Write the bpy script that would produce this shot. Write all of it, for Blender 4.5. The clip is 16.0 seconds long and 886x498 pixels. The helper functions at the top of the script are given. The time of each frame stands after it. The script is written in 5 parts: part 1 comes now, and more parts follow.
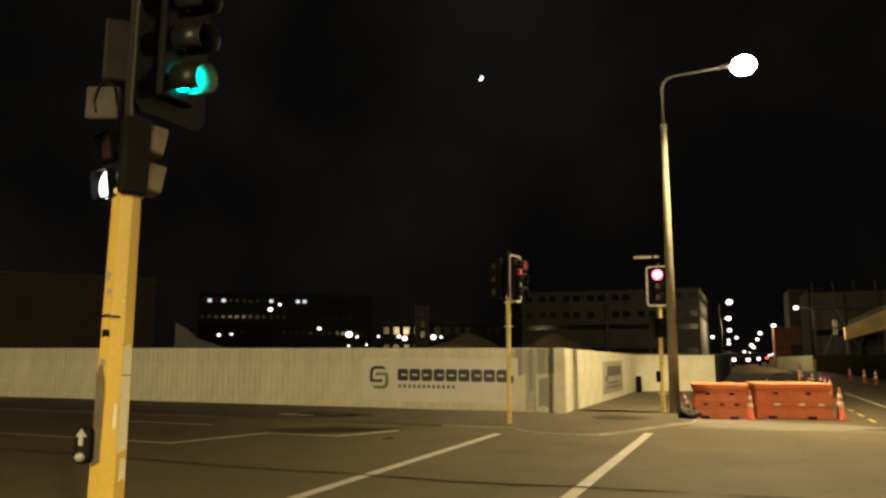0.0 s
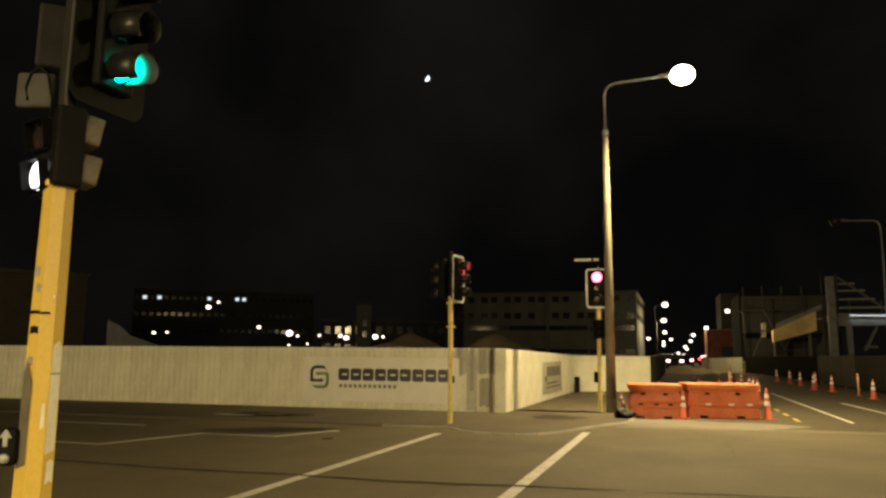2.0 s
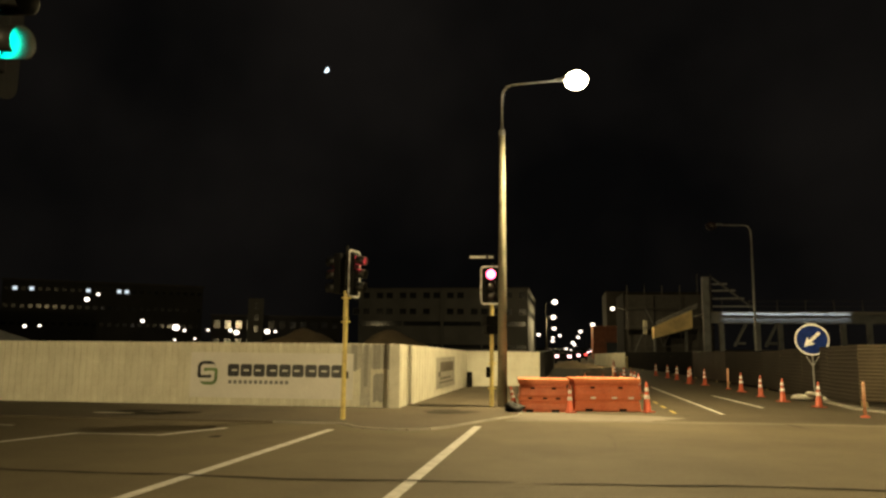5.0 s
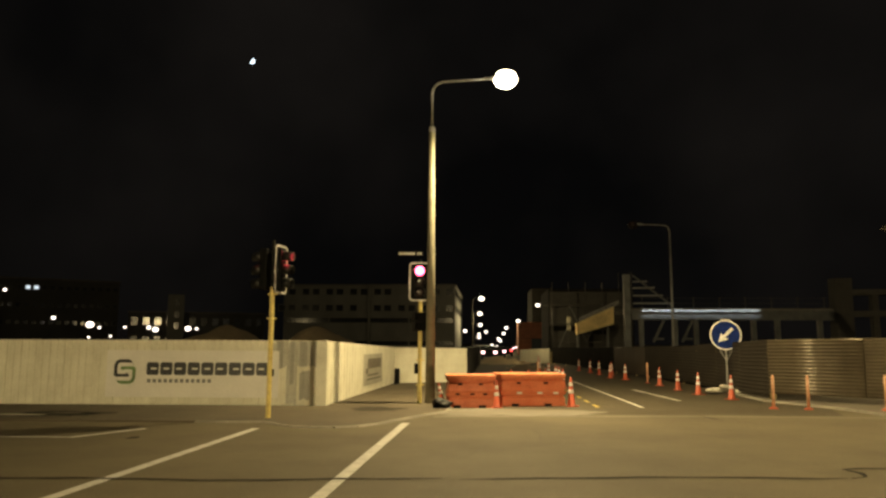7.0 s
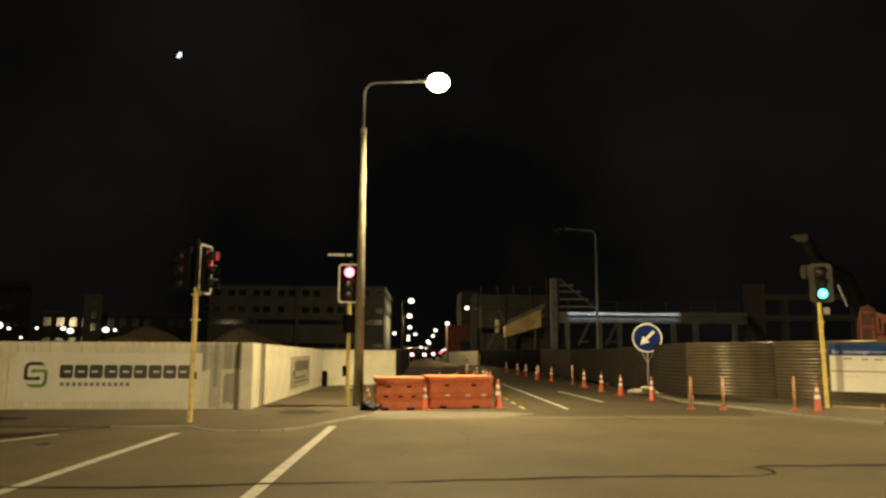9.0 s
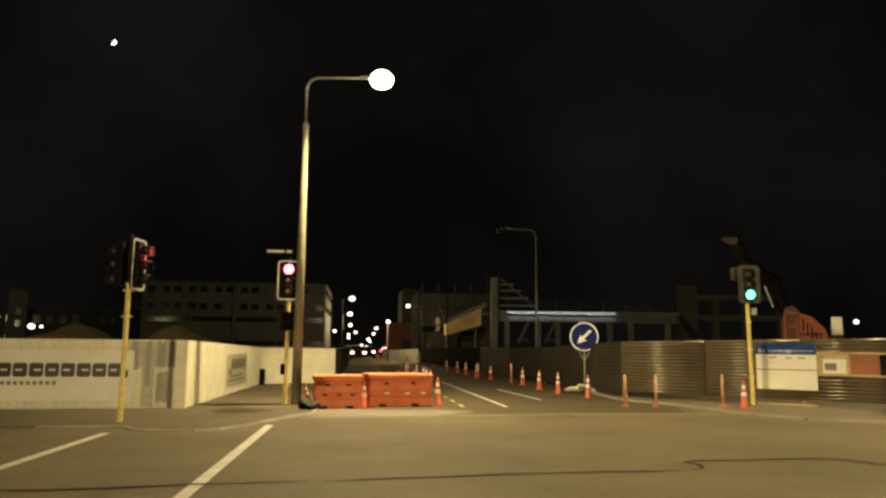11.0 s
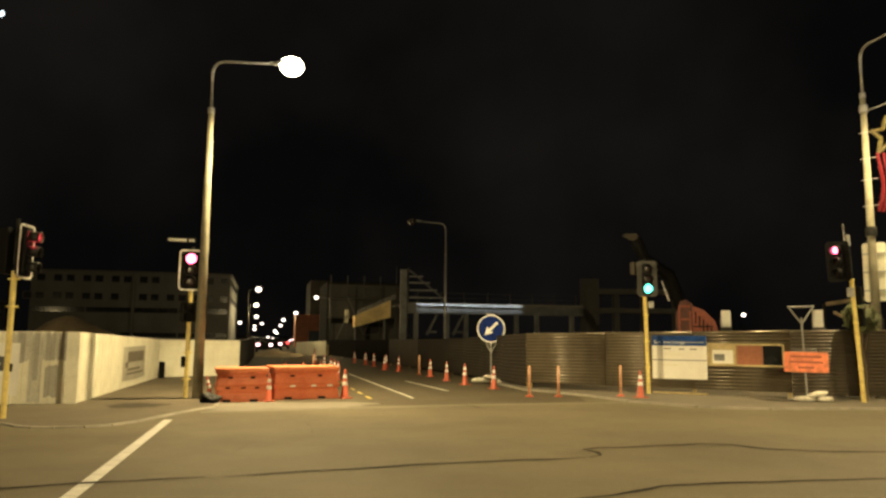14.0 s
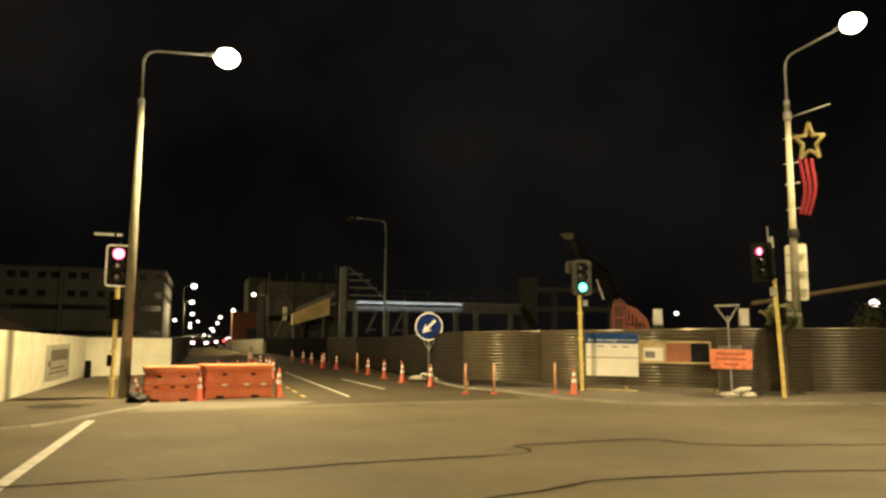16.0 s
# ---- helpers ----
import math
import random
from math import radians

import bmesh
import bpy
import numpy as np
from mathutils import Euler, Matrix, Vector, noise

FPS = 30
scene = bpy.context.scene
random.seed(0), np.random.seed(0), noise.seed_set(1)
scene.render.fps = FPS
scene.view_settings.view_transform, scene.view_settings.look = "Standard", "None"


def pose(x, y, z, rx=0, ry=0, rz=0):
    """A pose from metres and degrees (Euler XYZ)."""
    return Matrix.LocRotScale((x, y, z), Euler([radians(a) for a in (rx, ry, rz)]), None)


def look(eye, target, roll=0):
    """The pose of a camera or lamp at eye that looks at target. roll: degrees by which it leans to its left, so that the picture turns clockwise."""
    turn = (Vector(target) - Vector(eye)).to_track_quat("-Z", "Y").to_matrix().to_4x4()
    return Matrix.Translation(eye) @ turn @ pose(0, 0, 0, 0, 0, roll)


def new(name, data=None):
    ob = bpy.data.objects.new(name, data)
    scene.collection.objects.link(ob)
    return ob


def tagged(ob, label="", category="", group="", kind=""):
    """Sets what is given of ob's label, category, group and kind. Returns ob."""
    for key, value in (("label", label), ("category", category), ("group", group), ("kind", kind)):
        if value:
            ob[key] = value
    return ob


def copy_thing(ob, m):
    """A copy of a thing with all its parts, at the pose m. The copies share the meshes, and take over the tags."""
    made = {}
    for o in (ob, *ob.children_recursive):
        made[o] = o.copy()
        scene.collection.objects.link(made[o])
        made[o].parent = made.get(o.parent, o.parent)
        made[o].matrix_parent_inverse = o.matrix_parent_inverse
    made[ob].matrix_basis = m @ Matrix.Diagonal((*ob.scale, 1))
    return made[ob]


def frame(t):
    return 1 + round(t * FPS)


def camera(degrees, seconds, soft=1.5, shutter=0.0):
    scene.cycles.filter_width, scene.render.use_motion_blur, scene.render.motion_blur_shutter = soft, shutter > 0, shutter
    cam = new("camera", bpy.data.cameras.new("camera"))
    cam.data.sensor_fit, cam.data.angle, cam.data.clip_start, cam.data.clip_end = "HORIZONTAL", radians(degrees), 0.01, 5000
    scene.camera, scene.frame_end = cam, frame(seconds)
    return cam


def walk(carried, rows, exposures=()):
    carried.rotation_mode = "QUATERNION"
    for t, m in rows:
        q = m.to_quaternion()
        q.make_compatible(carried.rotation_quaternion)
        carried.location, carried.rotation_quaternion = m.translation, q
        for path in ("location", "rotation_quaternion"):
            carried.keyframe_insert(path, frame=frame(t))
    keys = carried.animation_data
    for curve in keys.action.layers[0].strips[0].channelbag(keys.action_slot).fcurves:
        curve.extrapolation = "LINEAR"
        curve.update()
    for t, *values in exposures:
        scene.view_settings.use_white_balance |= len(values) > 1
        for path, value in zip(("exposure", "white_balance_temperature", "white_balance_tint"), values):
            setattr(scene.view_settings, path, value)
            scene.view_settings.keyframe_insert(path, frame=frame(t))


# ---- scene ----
SKY = 0.0032
cam = camera(62.78, 16.0, soft=2.6)
PATH = [
    (0.0, pose(0.000, 0.000, 1.7, 97.926, -0.087, 21.950)),
    (0.5, pose(-0.007, 0.003, 1.7, 97.903, -0.167, 21.160)),
    (1.0, pose(-0.005, 0.002, 1.7, 97.842, -0.213, 20.026)),
    (1.5, pose(0.001, -0.002, 1.7, 97.892, -0.368, 18.743)),
    (2.0, pose(-0.004, -0.006, 1.7, 97.935, -0.446, 17.394)),
    (2.5, pose(0.001, -0.011, 1.7, 98.037, -0.467, 16.229)),
    (3.0, pose(-0.001, -0.013, 1.7, 97.973, -0.553, 14.694)),
    (3.5, pose(-0.006, -0.008, 1.7, 97.872, -0.466, 13.278)),
    (4.0, pose(-0.008, -0.006, 1.7, 97.761, -0.546, 11.935)),
    (6.5, pose(-0.040, 0.008, 1.7, 97.498, -0.306, 4.863)),
    (7.0, pose(-0.054, 0.027, 1.7, 97.420, -0.296, 3.433)),
    (7.5, pose(-0.041, 0.048, 1.7, 97.495, -0.286, 1.951)),
    (8.0, pose(-0.053, 0.040, 1.7, 97.588, -0.329, 0.529)),
    (8.5, pose(-0.052, 0.029, 1.7, 97.703, -0.364, -0.717)),
    (9.0, pose(-0.050, 0.039, 1.7, 97.632, -0.378, -2.104)),
    (11.5, pose(-0.035, 0.033, 1.7, 97.549, -0.536, -7.828)),
    (12.0, pose(-0.040, 0.039, 1.7, 97.591, -0.522, -8.951)),
    (12.5, pose(-0.039, 0.045, 1.7, 97.344, -0.539, -10.052)),
    (13.0, pose(-0.031, 0.058, 1.7, 97.220, -0.454, -11.286)),
    (13.5, pose(-0.031, 0.041, 1.7, 97.078, -0.503, -12.464)),
    (14.0, pose(-0.011, 0.029, 1.7, 96.956, -0.506, -13.852)),
    (14.5, pose(0.013, 0.014, 1.7, 96.898, -0.453, -15.184)),
    (15.0, pose(0.045, 0.008, 1.7, 96.898, -0.463, -16.468)),
    (15.5, pose(0.081, 0.039, 1.7, 96.736, -0.429, -17.530)),
    (16.0, pose(0.122, 0.030, 1.7, 96.832, -0.503, -18.457)),
]
walk(cam, PATH, exposures=[(0.0, 0.22), (9.0, 0.22), (12.0, 0.36), (14.0, 0.50), (16.0, 0.62)])

# world: a night sky, faintly lit by the town
world = bpy.data.worlds.new("night")
scene.world = world
world.use_nodes = True
wn, wl = world.node_tree.nodes, world.node_tree.links
wn.clear()
w_out, w_bg = wn.new("ShaderNodeOutputWorld"), wn.new("ShaderNodeBackground")
w_co, w_no, w_ra = wn.new("ShaderNodeTexCoord"), wn.new("ShaderNodeTexNoise"), wn.new("ShaderNodeValToRGB")
w_no.inputs["Scale"].default_value, w_no.inputs["Detail"].default_value = 2.2, 4.0
w_ra.color_ramp.elements[0].position, w_ra.color_ramp.elements[0].color = 0.38, (0.50, 0.48, 0.47, 1)
w_ra.color_ramp.elements[1].position, w_ra.color_ramp.elements[1].color = 0.75, (2.3, 1.95, 1.65, 1)
w_bg.inputs["Strength"].default_value = SKY
wl.new(w_co.outputs["Generated"], w_no.inputs["Vector"])
wl.new(w_no.outputs["Fac"], w_ra.inputs["Fac"])
wl.new(w_ra.outputs["Color"], w_bg.inputs["Color"])
wl.new(w_bg.outputs[0], w_out.inputs["Surface"])

SODIUM = (0.98, 0.76, 0.372)


def lantern_light(x, y, z, power, radius=0.2, cone=158, tilt=(0, 0), blend=0.25):
    """The downward light of a street lantern."""
    data = bpy.data.lights.new("lantern_light", "SPOT")
    data.energy, data.color, data.shadow_soft_size = power, SODIUM, radius
    data.spot_size, data.spot_blend = radians(cone), blend
    ob = new("lantern_light", data)
    ob.matrix_world = pose(x, y, z, tilt[0], tilt[1], 0)
    return ob


# the lanterns over the crossing: two in view, two on the near side
lantern_light(0.52, 20.85, 9.2, 10500, cone=172, tilt=(0, -24), blend=0.5)
lantern_light(17.5, 15.2, 10.5, 20000, cone=165, tilt=(-24, 0), blend=0.6)
lantern_light(-8.0, -30.0, 9.3, 60000, cone=170, tilt=(25, 0))
lantern_light(14.0, -11.0, 9.3, 27000)


def globe_light(p, power, colour=SODIUM):
    """The light of a bare lamp farther off."""
    data = bpy.data.lights.new("globe_light", "POINT")
    data.energy, data.color, data.shadow_soft_size = power, colour, 0.3
    new("globe_light", data).location = p


globe_light((-46.0, 99.0, 5.0), 2800)
globe_light((0.3, 118.5, 8.0), 2500)
globe_light((-1.6, 164.0, 7.0), 6000)
globe_light((4.5, 64.0, 4.7), 520)
# added fill light, no fitting of the site: brightens the long beam's top edge
beam_fill_data = bpy.data.lights.new("beam_fill_light", "AREA")
beam_fill_data.shape, beam_fill_data.size, beam_fill_data.size_y = "RECTANGLE", 9.0, 0.06
beam_fill_data.energy, beam_fill_data.color, beam_fill_data.spread = 48, (0.85, 0.95, 1.0), radians(60)
new("beam_fill_light", beam_fill_data).matrix_world = look((16.6, 57.72, 4.56), (16.6, 57.9, 4.33))


# ---- materials ----
def material(name, colour, rough=0.7, metal=0.0, vary=0.25, scale=3.0, fine=40.0, bump=0.15, dirt=None, dirt_amount=0.5, spread=0.0, gloss=0.5):
    """Base colour with stains at one scale and grain at another; spread: from piece to piece."""
    m = bpy.data.materials.new(name)
    m.use_nodes = True
    n, l = m.node_tree.nodes, m.node_tree.links
    b = n["Principled BSDF"]
    co = n.new("ShaderNodeTexCoord")
    big, small = n.new("ShaderNodeTexNoise"), n.new("ShaderNodeTexNoise")
    big.inputs["Scale"].default_value, big.inputs["Detail"].default_value, big.inputs["Roughness"].default_value = scale, 6, 0.62
    small.inputs["Scale"].default_value, small.inputs["Detail"].default_value = fine, 3
    l.new(co.outputs["Object"], big.inputs["Vector"])
    l.new(co.outputs["Object"], small.inputs["Vector"])
    ramp = n.new("ShaderNodeValToRGB")
    dark = dirt or tuple(c * (1 - dirt_amount) for c in colour)
    ramp.color_ramp.elements[0].position, ramp.color_ramp.elements[0].color = 0.5 - 0.5 * vary - 0.1, (*dark, 1)
    ramp.color_ramp.elements[1].position, ramp.color_ramp.elements[1].color = 0.5 + 0.12, (*colour, 1)
    l.new(big.outputs["Fac"], ramp.inputs["Fac"])
    mix = n.new("ShaderNodeMix")
    mix.data_type, mix.blend_type = "RGBA", "MULTIPLY"
    mix.inputs[0].default_value = vary
    grey = n.new("ShaderNodeValToRGB")
    grey.color_ramp.elements[0].position, grey.color_ramp.elements[0].color = 0.3, (0.45, 0.45, 0.45, 1)
    grey.color_ramp.elements[1].position, grey.color_ramp.elements[1].color = 0.65, (1.15, 1.15, 1.15, 1)
    l.new(small.outputs["Fac"], grey.inputs["Fac"])
    l.new(ramp.outputs["Color"], mix.inputs[6])
    l.new(grey.outputs["Color"], mix.inputs[7])
    col = mix.outputs[2]
    if spread:
        info, hsv, mr = n.new("ShaderNodeObjectInfo"), n.new("ShaderNodeHueSaturation"), n.new("ShaderNodeMapRange")
        mr.inputs[3].default_value, mr.inputs[4].default_value = 1 - spread, 1 + spread
        l.new(info.outputs["Random"], mr.inputs[0])
        l.new(mr.outputs[0], hsv.inputs["Value"])
        l.new(col, hsv.inputs["Color"])
        col = hsv.outputs["Color"]
    l.new(col, b.inputs["Base Color"])
    b.inputs["Roughness"].default_value, b.inputs["Metallic"].default_value = rough, metal
    b.inputs["Specular IOR Level"].default_value = gloss
    if bump:
        bp = n.new("ShaderNodeBump")
        bp.inputs["Strength"].default_value, bp.inputs["Distance"].default_value = bump, 0.02
        l.new(small.outputs["Fac"], bp.inputs["Height"])
        l.new(bp.outputs[0], b.inputs["Normal"])
    return m


def glow(name, colour, strength):
    m = bpy.data.materials.new(name)
    m.use_nodes = True
    b = m.node_tree.nodes["Principled BSDF"]
    b.inputs["Base Color"].default_value = (0.05, 0.05, 0.05, 1)
    b.inputs["Emission Color"].default_value = (*colour, 1)
    b.inputs["Emission Strength"].default_value = strength
    return m


ASPHALT = material("asphalt", (0.130, 0.106, 0.064), 0.8, 0, 0.34, 0.34, 38, 0.3, dirt_amount=0.42, gloss=0.3)
PAVING = material("footpath_asphalt", (0.090, 0.070, 0.042), 0.85, 0, 0.5, 0.6, 55, 0.35, dirt_amount=0.5)
CONCRETE = material("concrete", (0.20, 0.19, 0.165), 0.85, 0, 0.4, 1.3, 45, 0.25, dirt_amount=0.4, spread=0.12)
STREET = material("street_asphalt", (0.078, 0.063, 0.038), 0.8, 0, 0.4, 0.5, 42, 0.3, dirt_amount=0.45, gloss=0.3)
SEAL = material("bitumen_seal", (0.030, 0.026, 0.019), 0.8, 0, 0.3, 2, 30, 0.2, gloss=0.1)
DUSTY = material("dusty_footpath", (0.128, 0.108, 0.078), 0.85, 0, 0.35, 0.5, 45, 0.3, dirt_amount=0.4)
KERB = material("kerb_concrete", (0.25, 0.23, 0.185), 0.85, 0, 0.35, 1.5, 40, 0.2, dirt_amount=0.45, spread=0.12)
APRON = material("dusty_apron", (0.165, 0.145, 0.11), 0.85, 0, 0.3, 0.8, 45, 0.3, dirt_amount=0.35)
ROAD_PAINT = material("road_paint", (0.62, 0.60, 0.55), 0.6, 0, 0.5, 5, 70, 0.2, dirt=(0.30, 0.28, 0.25))
ROAD_YELLOW = material("road_yellow", (0.46, 0.33, 0.06), 0.6, 0, 0.5, 5, 70, 0.2)
CREAM = material("cream_steel", (0.73, 0.71, 0.575), 0.45, 0, 0.2, 1.1, 25, 0.03, dirt=(0.56, 0.53, 0.41), spread=0.05)
PATCH_PALE = material("pale_grey_overpaint", (0.52, 0.51, 0.43), 0.6, 0, 0.4, 5, 30, 0.05, dirt=(0.38, 0.37, 0.32))
PATCH = material("grey_overpaint", (0.36, 0.35, 0.30), 0.6, 0, 0.3, 3, 30, 0.05, dirt_amount=0.25)
BANNER = material("white_banner", (0.74, 0.72, 0.66), 0.35, 0, 0.12, 1, 20, 0.02, dirt_amount=0.12)
INK = material("black_ink", (0.012, 0.013, 0.015), 0.4, 0, 0.1, 2, 20, 0)
INK_GREY = material("grey_ink", (0.20, 0.20, 0.19), 0.5, 0, 0.1, 2, 20, 0)
INK_GREEN = material("green_ink", (0.15, 0.25, 0.08), 0.4, 0, 0.1, 2, 20, 0)
BROWN_GLOSS = material("glossy_brown_steel", (0.125, 0.101, 0.068), 0.36, 0.4, 0.2, 1.2, 25, 0.04, dirt_amount=0.35, spread=0.08)
BROWN = material("brown_steel", (0.086, 0.070, 0.050), 0.5, 0.35, 0.3, 1.2, 25, 0.05, dirt_amount=0.45, spread=0.12)
CLOTH = material("dark_shade_cloth", (0.020, 0.018, 0.015), 0.9, 0, 0.4, 0.8, 30, 0.2, gloss=0.1)
BLACK = material("black_plastic", (0.006, 0.006, 0.006), 0.65, 0, 0.3, 6, 60, 0.1, gloss=0.12)
VISOR = material("visor_plastic", (0.013, 0.013, 0.013), 0.4, 0, 0.2, 6, 60, 0.05, gloss=0.3)
DARK_GREY = material("dark_grey_metal", (0.018, 0.017, 0.016), 0.6, 0.0, 0.3, 6, 60, 0.1, gloss=0.15)
YELLOW = material("yellow_pole_paint", (0.56, 0.385, 0.062), 0.42, 0, 0.12, 3, 45, 0.04, dirt=(0.52, 0.36, 0.07))
PALE_YELLOW = material("faded_yellow_paint", (0.76, 0.62, 0.20), 0.45, 0, 0.3, 5, 30, 0.06, dirt=(0.45, 0.33, 0.10))
GALV = material("galvanised_steel", (0.36, 0.36, 0.35), 0.55, 0.4, 0.3, 4, 50, 0.08)
CONCRETE_POLE = material("concrete_pole", (0.22, 0.20, 0.14), 0.8, 0, 0.5, 3, 50, 0.2)
WHITE = material("white_paint", (0.78, 0.77, 0.73), 0.4, 0, 0.15, 3, 40, 0.03)
TAN = material("visor_inside", (0.14, 0.118, 0.085), 0.5, 0, 0.2, 5, 40, 0.05)
ORANGE = material("orange_barrier_plastic", (0.64, 0.165, 0.066), 0.5, 0, 0.42, 2.2, 35, 0.08, dirt=(0.50, 0.085, 0.02), spread=0.06)
# paler orange for the lids: dust, plus the lamp light on their tops
ORANGE_LID = material("lit_dusty_orange_plastic", (0.74, 0.25, 0.11), 0.55, 0, 0.4, 3, 35, 0.08, dirt=(0.56, 0.14, 0.05), spread=0.06)
POST = material("faded_orange_plastic", (0.80, 0.43, 0.26), 0.5, 0, 0.2, 6, 50, 0.03)
CONE = material("orange_cone_rubber", (0.33, 0.075, 0.038), 0.5, 0, 0.3, 6, 50, 0.05, dirt=(0.5, 0.08, 0.03), spread=0.1)
REFLECT = material("reflective_white", (0.84, 0.83, 0.80), 0.35, 0, 0.1, 8, 60, 0)
BLUE = material("sign_blue", (0.010, 0.026, 0.145), 0.8, 0, 0.1, 4, 40, 0, gloss=0.1)
BOARD_BLUE = material("board_blue", (0.018, 0.060, 0.22), 0.8, 0, 0.1, 4, 40, 0, gloss=0.1)
SIGN_ORANGE = material("sign_fluorescent_orange", (0.98, 0.26, 0.11), 0.5, 0, 0.12, 4, 40, 0)
TIMBER = material("pale_timber", (0.50, 0.40, 0.20), 0.6, 0, 0.3, 3, 40, 0.1)
SAND = material("sandbag_cloth", (0.60, 0.57, 0.48), 0.9, 0, 0.3, 6, 80, 0.3)
RENDERED = material("pale_render", (0.084, 0.084, 0.079), 0.85, 0, 0.3, 0.25, 6, 0.1, dirt_amount=0.4)
FAR_WALL = material("unlit_wall", (0.035, 0.034, 0.03), 0.9, 0, 0.4, 0.3, 6, 0.1)
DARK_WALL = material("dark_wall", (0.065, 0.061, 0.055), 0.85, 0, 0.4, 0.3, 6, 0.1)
GLASS_DARK = material("dark_window_glass", (0.015, 0.016, 0.018), 0.12, 0, 0.1, 2, 10, 0)
EARTH = material("earth", (0.30, 0.23, 0.14), 0.95, 0, 0.5, 0.8, 12, 0.6)
STEEL = material("grey_steelwork", (0.145, 0.15, 0.15), 0.5, 0.3, 0.3, 1.5, 20, 0.05)
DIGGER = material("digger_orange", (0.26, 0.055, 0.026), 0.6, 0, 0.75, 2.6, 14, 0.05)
# darker copy of the digger orange, with the cab side's shade in its colour
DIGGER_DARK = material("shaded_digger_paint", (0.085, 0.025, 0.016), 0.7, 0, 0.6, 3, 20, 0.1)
TINSEL_GOLD = material("gold_tinsel", (0.085, 0.066, 0.018), 0.5, 0.0, 0.6, 9, 90, 0.6, gloss=0.3)
TINSEL_RED = material("red_tinsel", (0.14, 0.008, 0.016), 0.6, 0, 0.4, 20, 90, 0.6, gloss=0.15)
BAG_BLACK = material("black_rubbish_bag", (0.006, 0.006, 0.006), 0.5, 0, 0.2, 8, 50, 0.4, gloss=0.25)
LEAF = material("leaves", (0.10, 0.11, 0.04), 0.7, 0, 0.4, 3, 20, 0.2, spread=0.2)
BARK = material("bark", (0.10, 0.075, 0.05), 0.9, 0, 0.4, 4, 30, 0.4)
CONTAINER_BLUE = material("container_blue", (0.04, 0.055, 0.08), 0.6, 0, 0.3, 0.8, 15, 0.1)
RUST = material("container_red", (0.34, 0.12, 0.06), 0.6, 0, 0.3, 0.8, 15, 0.1)
# bright yellow stands in for the light falling on the gantry cladding
LIT_CLADDING = material("lit_yellow_cladding", (0.78, 0.58, 0.24), 0.6, 0, 0.2, 0.8, 12, 0.05)

LAMP_GLOW = glow("lantern_glow", (1.0, 0.86, 0.58), 24)
FAR_GLOW = glow("far_lantern_glow", (1.0, 0.86, 0.72), 3.2)
RED_GLOW = glow("red_signal_glow", (1.0, 0.10, 0.20), 9)
RED_DIM = glow("red_signal_side", (1.0, 0.05, 0.07), 45)
GREEN_GLOW = glow("green_signal_glow", (0.10, 1.0, 0.75), 5)
GREEN_SIDE = glow("green_signal_side", (0.0, 0.72, 0.44), 40)
WHITE_GLOW = glow("white_signal_glow", (0.95, 0.95, 1.0), 3)
TAIL_GLOW = glow("tail_light_glow", (1.0, 0.08, 0.06), 3)
WINDOW_GLOW = glow("lit_window", (0.80, 0.92, 1.0), 0.8)
MOON_GLOW = glow("moonlight", (0.75, 0.90, 1.0), 2)
WARM_WINDOW = glow("warm_lit_window", (1.0, 0.72, 0.25), 0.22)
HEADLIGHT_GLOW = glow("far_headlight_glow", (1.0, 0.55, 0.58), 5)
DAMP = material("damp_asphalt", (0.040, 0.032, 0.021), 0.8, 0, 0.5, 3, 30, 0.3, gloss=0.2)
SHEETING = material("brown_sheeting", (0.034, 0.028, 0.021), 0.7, 0, 0.4, 0.8, 30, 0.15, gloss=0.2)
FADED_PRINT = material("faded_print", (0.44, 0.42, 0.34), 0.6, 0, 0.4, 1.6, 25, 0.03, dirt=(0.27, 0.26, 0.22))
SALMON = material("faded_salmon_band", (0.86, 0.52, 0.34), 0.45, 0, 0.15, 8, 60, 0)
# paler grey on black visors' inner faces, boosting the lens light caught there
LIT_VISOR_INNER = material("lit_visor_inner", (0.15, 0.15, 0.15), 0.5, 0, 0.2, 6, 60, 0.05)
PALE_ROOF = material("pale_sheet_roof", (0.20, 0.21, 0.215), 0.6, 0, 0.5, 0.7, 9, 0.1)
BLOCK_WALL = material("brown_block_wall", (0.065, 0.054, 0.043), 0.85, 0, 0.5, 0.25, 6, 0.1)
OFF_LENS = material("dark_lens", (0.03, 0.02, 0.02), 0.25, 0, 0.1, 3, 20, 0)


# ---- mesh helpers ----
def box(bm, centre, size, m=None, bevel=0.0):
    before = set(bm.verts)
    r = bmesh.ops.create_cube(bm, size=1.0)
    bmesh.ops.scale(bm, vec=size, verts=r["verts"])
    if bevel:
        edges = list({e for v in r["verts"] for e in v.link_edges})
        bmesh.ops.bevel(bm, geom=edges, offset=bevel, segments=2, affect="EDGES", profile=0.5)
    vs = [v for v in bm.verts if v not in before]
    bmesh.ops.translate(bm, vec=centre, verts=vs)
    if m is not None:
        bmesh.ops.transform(bm, matrix=m, verts=vs)
    return vs


